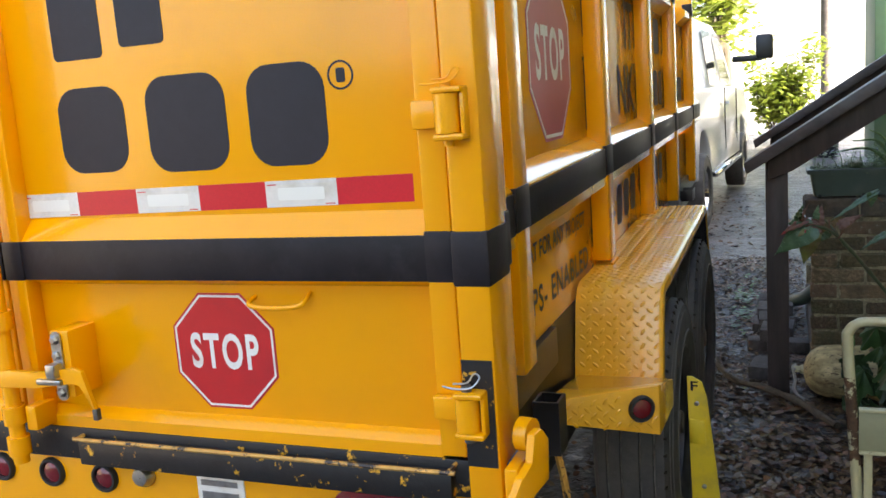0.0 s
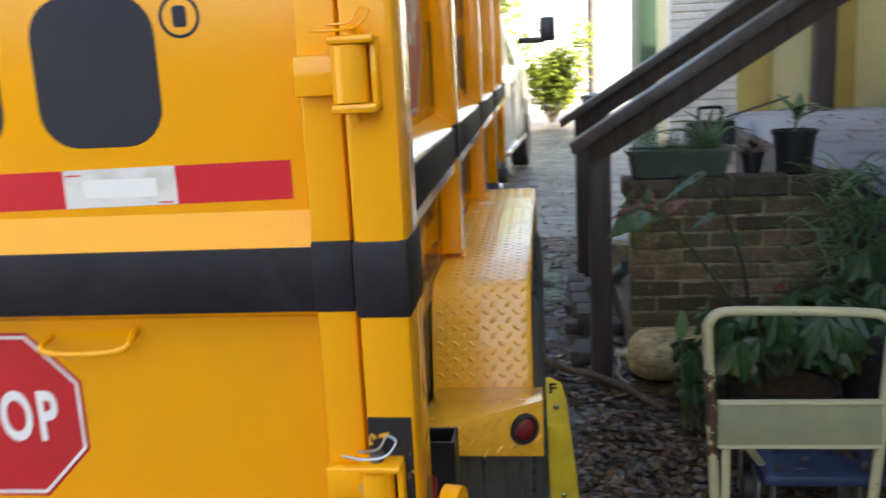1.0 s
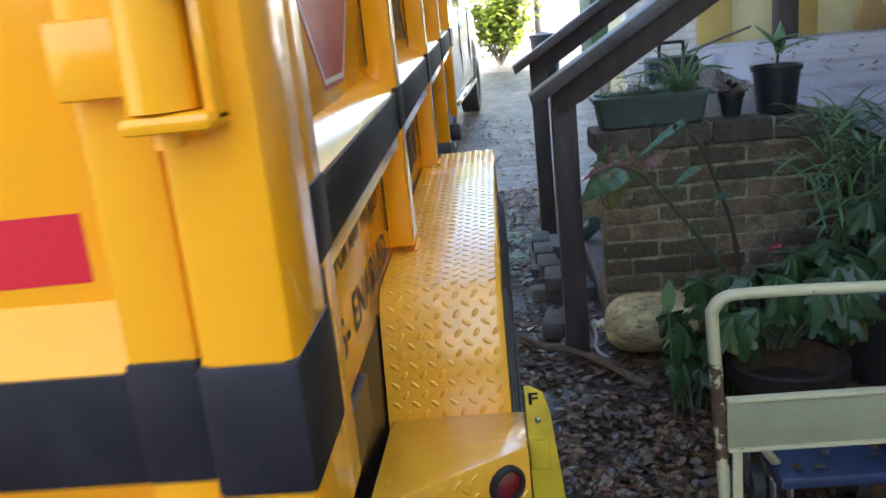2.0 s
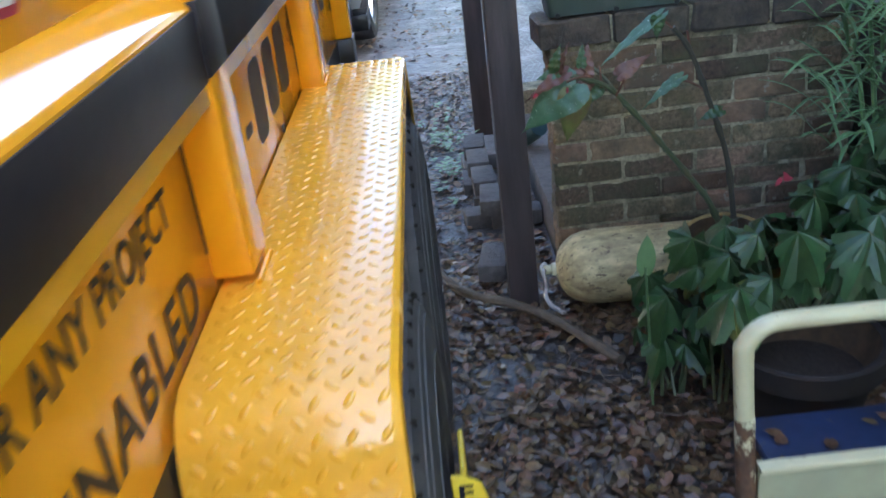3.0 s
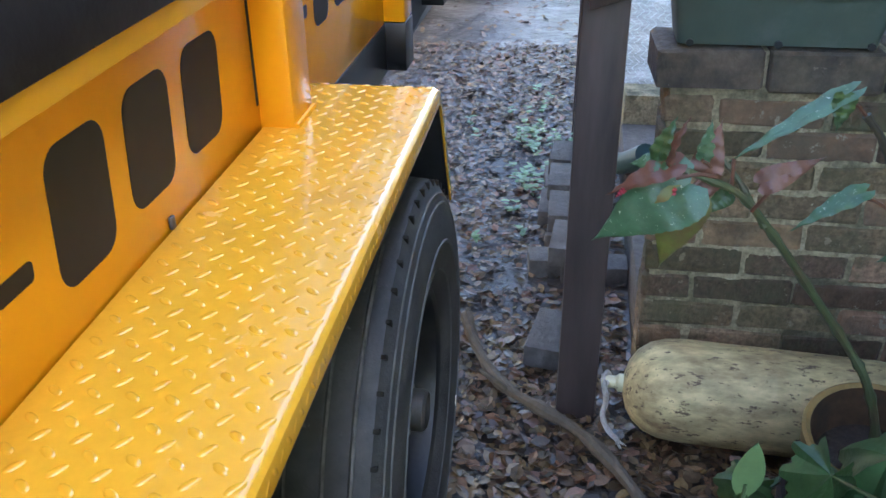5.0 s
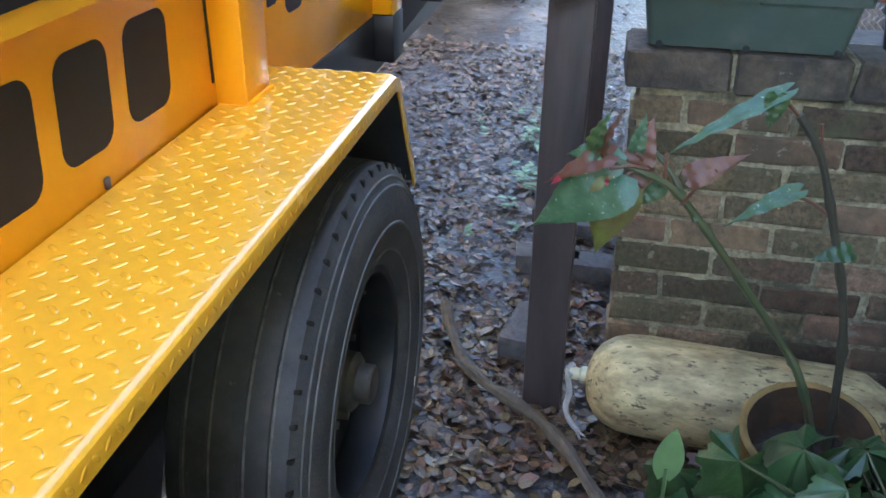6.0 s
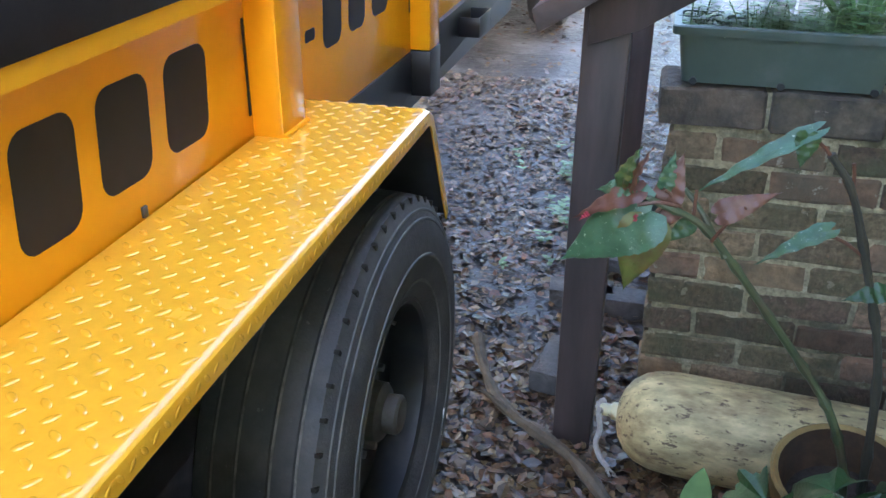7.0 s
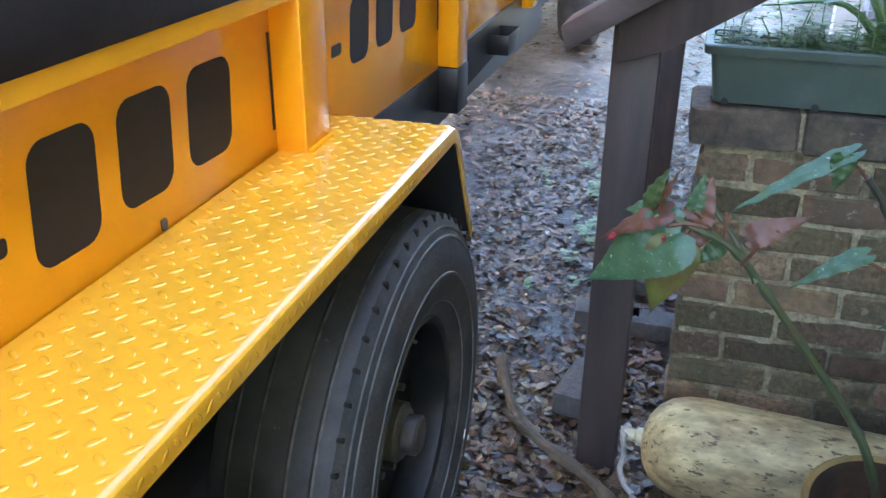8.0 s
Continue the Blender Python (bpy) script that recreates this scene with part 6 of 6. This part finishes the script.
def tree(x, y, h, r, n, seed, label):
    rr = random.Random(seed)
    ob = thing("tree", (x, y, 0.0), label, "tree", group="street trees")
    bm = bmesh.new()
    tube(bm, smooth_path([(x, y, -0.05), (x + 0.1, y, h * 0.3), (x - 0.05, y + 0.1, h * 0.62)], 4), [0.22 - 0.012 * i for i in range(9)], 10)
    tips = []
    for k in range(9):
        a = rr.uniform(0, 6.28)
        tip = Vector((x + r * 0.75 * math.cos(a), y + r * 0.75 * math.sin(a), h * rr.uniform(0.55, 0.98)))
        tips.append(tip)
        tube(bm, smooth_path([(x, y, h * rr.uniform(0.25, 0.5)), (x + r * 0.3 * math.cos(a), y + r * 0.3 * math.sin(a), tip.z * 0.8), tip], 3), [0.09, 0.08, 0.07, 0.06, 0.045, 0.03, 0.02], 6)
    part("trunk", bm, BARK, ob, "grey brown trunk and limbs")
    bm = bmesh.new()
    for k in range(n):
        c = rr.choice(tips) + Vector((rr.gauss(0, r * 0.28), rr.gauss(0, r * 0.28), rr.gauss(0, h * 0.10)))
        a = rr.uniform(0, 6.28)
        s = rr.uniform(0.10, 0.22)
        u, w = Vector((math.cos(a), math.sin(a), rr.uniform(-.6, .6))) * s, Vector((-math.sin(a), math.cos(a), rr.uniform(-.6, .6))) * s * 0.5
        vs = [bm.verts.new(c + p) for p in (-u, w, u, -w)]
        bm.faces.new(vs)
    part("crown", bm, TREE_LEAF, ob, "loose leafy crown")


def shrub(x, y, h, r, n, seed, label):
    """Many thin stems from one foot, with small leaves in loose clumps along them."""
    rr = random.Random(seed)
    ob = thing("shrub", (x, y, 0.0), label, "shrub")
    bm, bl = bmesh.new(), bmesh.new()
    lines = []
    for k in range(16):
        a, d = rr.uniform(0, 6.28), r * rr.uniform(0.2, 1.0)
        lines.append(smooth_path([(x, y, -0.05), (x + 0.7 * d * math.cos(a), y + 0.7 * d * math.sin(a), h * 0.4), (x + d * math.cos(a), y + d * math.sin(a), h * rr.uniform(0.5, 1.0))], 5))
        tube(bm, lines[-1], [0.03 - 0.0022 * i for i in range(11)], 5)
    part("stems", bm, BARK, ob, "thin brown stems")
    for k in range(n):
        c = rr.choice(rr.choice(lines)[3:]) + Vector((rr.gauss(0, 0.17), rr.gauss(0, 0.17), rr.gauss(0, 0.15)))
        a, s_ = rr.uniform(0, 6.28), rr.uniform(0.06, 0.13)
        u, w = Vector((math.cos(a), math.sin(a), rr.uniform(-.7, .7))) * s_, Vector((-math.sin(a), math.cos(a), rr.uniform(-.7, .7))) * s_ * 0.5
        bl.faces.new([bl.verts.new(c + p) for p in (-u, w, u, -w)])
    part("foliage", bl, TREE_LEAF, ob, "small yellow-green leaves")


tree(-3.2, 24.0, 7.0, 2.6, 2600, 1, "leafy street tree behind the truck")
tree(-0.9, 29.5, 6.6, 1.5, 2600, 6, "tall leafy tree beside the driveway mouth")
shrub(0.72, 26.0, 2.7, 1.25, 3400, 4, "sunlit yellow-green shrub beside the driveway")

# ---- leaf litter ----
rr = random.Random(21)
bm = bmesh.new()


def litter(n, xr, yr, smin, smax):
    for k in range(n):
        x, y = rr.uniform(*xr), rr.uniform(*yr)
        if 5.0 < y < 7.0 and x > 0.92:
            continue
        if noise.noise((x * 1.7, y * 1.7, 4.0)) < -0.28 and rr.random() < 0.7:
            continue
        a = rr.uniform(0, 6.28)
        s = rr.uniform(smin, smax)
        z = ground_height(x, y) + rr.uniform(0.004, 0.022)
        m = aim((x, y, z), (math.cos(a), math.sin(a), rr.uniform(-.35, .35)), (rr.uniform(-.5, .5), rr.uniform(-.5, .5), 1))
        w = s * rr.uniform(0.24, 0.40)
        curl = rr.uniform(-0.15, 0.35)
        rows = []
        for t, ww in ((-0.5, 0.12), (-0.15, 0.95), (0.2, 0.85), (0.5, 0.05)):
            rows.append([bm.verts.new(m @ Vector((q * w * ww, t * s, curl * abs(q) * w * ww + 0.25 * curl * s * t * t))) for q in (-1, 0, 1)])
        for p, q in zip(rows, rows[1:]):
            for j in (0, 1):
                bm.faces.new((p[j], p[j + 1], q[j + 1], q[j]))


litter(13000, (0.28, 1.9), (2.2, 5.6), 0.028, 0.058)
litter(11000, (0.28, 1.9), (2.2, 5.6), 0.014, 0.032)
litter(4000, (-0.6, 0.95), (5.0, 8.8), 0.03, 0.055)
litter(12000, (-0.6, 0.95), (5.0, 8.8), 0.014, 0.034)
litter(2500, (-1.8, 0.4), (1.0, 4.8), 0.03, 0.06)
litter(1500, (-1.2, 0.9), (8.0, 14.0), 0.03, 0.06)
single("leaf_litter", bm, LITTER, (0.7, 4.5, 0.0), "brown dead leaves covering the damp dirt", "dead leaves", kind="stuff", smooth=False)
bm = bmesh.new()
for k in range(420):
    x, y, a = rr.uniform(-0.4, 1.5), rr.uniform(2.6, 8.0), rr.uniform(0, 6.28)
    if 5.0 < y < 7.0 and x > 0.92:
        continue
    L, z = rr.uniform(0.03, 0.14), ground_height(x, y) + 0.018
    tube(bm, [(x, y, z), (x + L * 0.5 * math.cos(a), y + L * 0.5 * math.sin(a), z + rr.uniform(0, 0.012)), (x + L * math.cos(a + 0.3), y + L * math.sin(a + 0.3), z)], rr.uniform(0.001, 0.0028), 4)
single("twigs", bm, BARK, (0.5, 5.0, 0.0), "thin twigs scattered on the ground", "twigs", kind="stuff")
bm = bmesh.new()
for k in range(60):
    x, y = rr.uniform(2.2, 3.8), rr.uniform(5.0, 9.0)
    a = rr.uniform(0, 6.28)
    leaf(bm, aim((x, y, 1.056), (math.cos(a), math.sin(a), rr.uniform(0, .2))), rr.uniform(0.04, 0.08), 0.018, ns=4, droop=-0.2)
single("porch_leaves", bm, LITTER, (3.0, 7.0, 1.05), "dead leaves scattered on the porch floor", "dead leaves", kind="stuff", smooth=False)

# ---- brickwork ----
BL, BH, JT = 0.248, 0.0680, 0.016      # length, height, joint
WX0, WX1, WY = 0.930, 2.03, 5.10
def mortar_core():
    """The wall's core, its mortar face uneven and smeared over the brick edges here and there."""
    bm = bmesh.new()
    nx, nz = 118, 110
    x0, x1, z0, z1 = WX0 + 0.012, WX1 - 0.012, -0.05, 0.992
    rows = []
    for j in range(nz + 1):
        z = z0 + (z1 - z0) * j / nz
        rows.append([])
        for i in range(nx + 1):
            x = x0 + (x1 - x0) * i / nx
            d = 0.0082 - 0.0080 * max(0, noise.noise((x * 9, z * 14, 2.0)) + 0.18) - 0.0028 * noise.noise((x * 60, z * 60, 5.0))
            rows[-1].append(bm.verts.new((x, WY + d, z)))
    for a, b in zip(rows, rows[1:]):
        for i in range(nx):
            bm.faces.new((a[i], a[i + 1], b[i + 1], b[i]))
    box(bm, x0, x1, WY + 0.014, WY + 0.20, z0, z1)
    return bm


wall = tagged(new("wall_cheek", mesh_of("wall_cheek", mortar_core(), MORTAR)), "old brick cheek wall of the porch steps, pale mortar", "wall", kind="structure")
far_wall = tagged(new("wall_far_cheek", mesh_of("wall_far_cheek", boxes((0.95, 2.1, 6.86, 7.04, -0.05, 0.30), bevel=0.0), MORTAR)), "low brick edge of the steps", "wall", kind="structure")


def brick_mesh(L, D, H, seed):
    r = random.Random(seed)
    bm = bmesh.new()
    box(bm, -L / 2, L / 2, 0, D, 0, H, bevel=r.uniform(0.005, 0.010), seg=1)
    for v in bm.verts:
        v.co += Vector((r.uniform(-.005, .005), r.uniform(-.0025, .0025), r.uniform(-.0038, .0038)))
    return mesh_of("brick", bm, BRICK, smooth=False)


kinds = {}
rb = random.Random(4)


def lay(L, D, H, x, y, z, parent, turn=0.0, tag="brick", mat=None):
    key = (round(L, 2), round(D, 2), round(H, 3), rb.randint(0, 5), mat.name if mat else "")
    if key not in kinds:
        kinds[key] = brick_mesh(L, D, H, len(kinds))
        if mat:
            kinds[key].materials[0] = mat
    ob = new(tag, kinds[key])
    ob.parent = parent
    ob.matrix_parent_inverse = HOME.get(parent, Matrix()).inverted()
    ob.location = (x, y + rb.uniform(-0.003, 0.003), z + rb.uniform(-0.0015, 0.0015))
    ob.rotation_euler = (rb.uniform(-.008, .008), rb.uniform(-.006, .006), turn + rb.uniform(-.01, .01))


COURSE = 0.0838
for c in range(11):
    z = -0.030 + c * COURSE
    x = WX0 + (0.0 if c % 2 else -0.126)
    while x < WX1 - 0.03:
        a, b = max(x, WX0), min(x + BL, WX1)
        if b - a > 0.05:
            lay(b - a + 0.004, 0.10, BH + 0.004, (a + b) / 2, WY, z - 0.002, wall, mat=BRICK_RED if rb.random() < 0.4 else BRICK)
        x += BL + JT
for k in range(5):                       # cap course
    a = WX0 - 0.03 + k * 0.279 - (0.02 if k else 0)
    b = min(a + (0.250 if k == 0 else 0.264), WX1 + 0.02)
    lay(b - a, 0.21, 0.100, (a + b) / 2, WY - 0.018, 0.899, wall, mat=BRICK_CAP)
for c in range(11):                      # return end of the wall
    z = -0.030 + c * COURSE
    lay(0.095, 0.012, BH, WX0 + 0.006, WY + 0.15, z, wall, radians(-90), mat=BRICK)
for i, (x, y, z, t) in enumerate(((0.70, 5.75, 0.0, 0.1), (0.70, 6.0, 0.0, 1.5), (0.82, 5.72, 0.0, 0.0), (0.66, 6.2, 0.0, 1.55), (0.67, 6.45, 0.0, 1.6), (0.80, 6.1, 0.0, 1.5), (0.68, 5.26, 0.0, 1.4), (0.72, 5.76, 0.075, 1.5), (0.70, 6.02, 0.075, 1.58), (0.69, 6.3, 0.075, 1.55), (0.69, 6.56, 0.075, 1.5), (0.8, 6.4, 0.075, 1.55), (0.80, 6.75, 0.0, 1.5))):
    tagged(single("loose_brick", box(bmesh.new(), x - 0.115, x + 0.115, y - 0.055, y + 0.055, z - 0.006, z + 0.068, bevel=0.005, m=Matrix.Translation((x, y, 0)) @ Matrix.Rotation(t, 4, "Z") @ Matrix.Translation((-x, -y, 0))), STONE, (x, y, max(z, 0)), "worn grey brick edging the bottom step", "brick"), group="edging bricks")
for c in range(26):                      # white painted pier
    z = 0.72 + c * 0.078
    x = WBX0 - 0.1 + (0.0 if c % 2 else -0.11)
    while x < WBX1 - 0.02:
        a, b = max(x, WBX0 - 0.1), min(x + 0.215, WBX1)
        if b - a > 0.04:
            lay(b - a, 0.03, 0.068, (a + b) / 2, 9.684, z, house, 0.0, "brick", WHITE_BRICK)
        x += 0.224
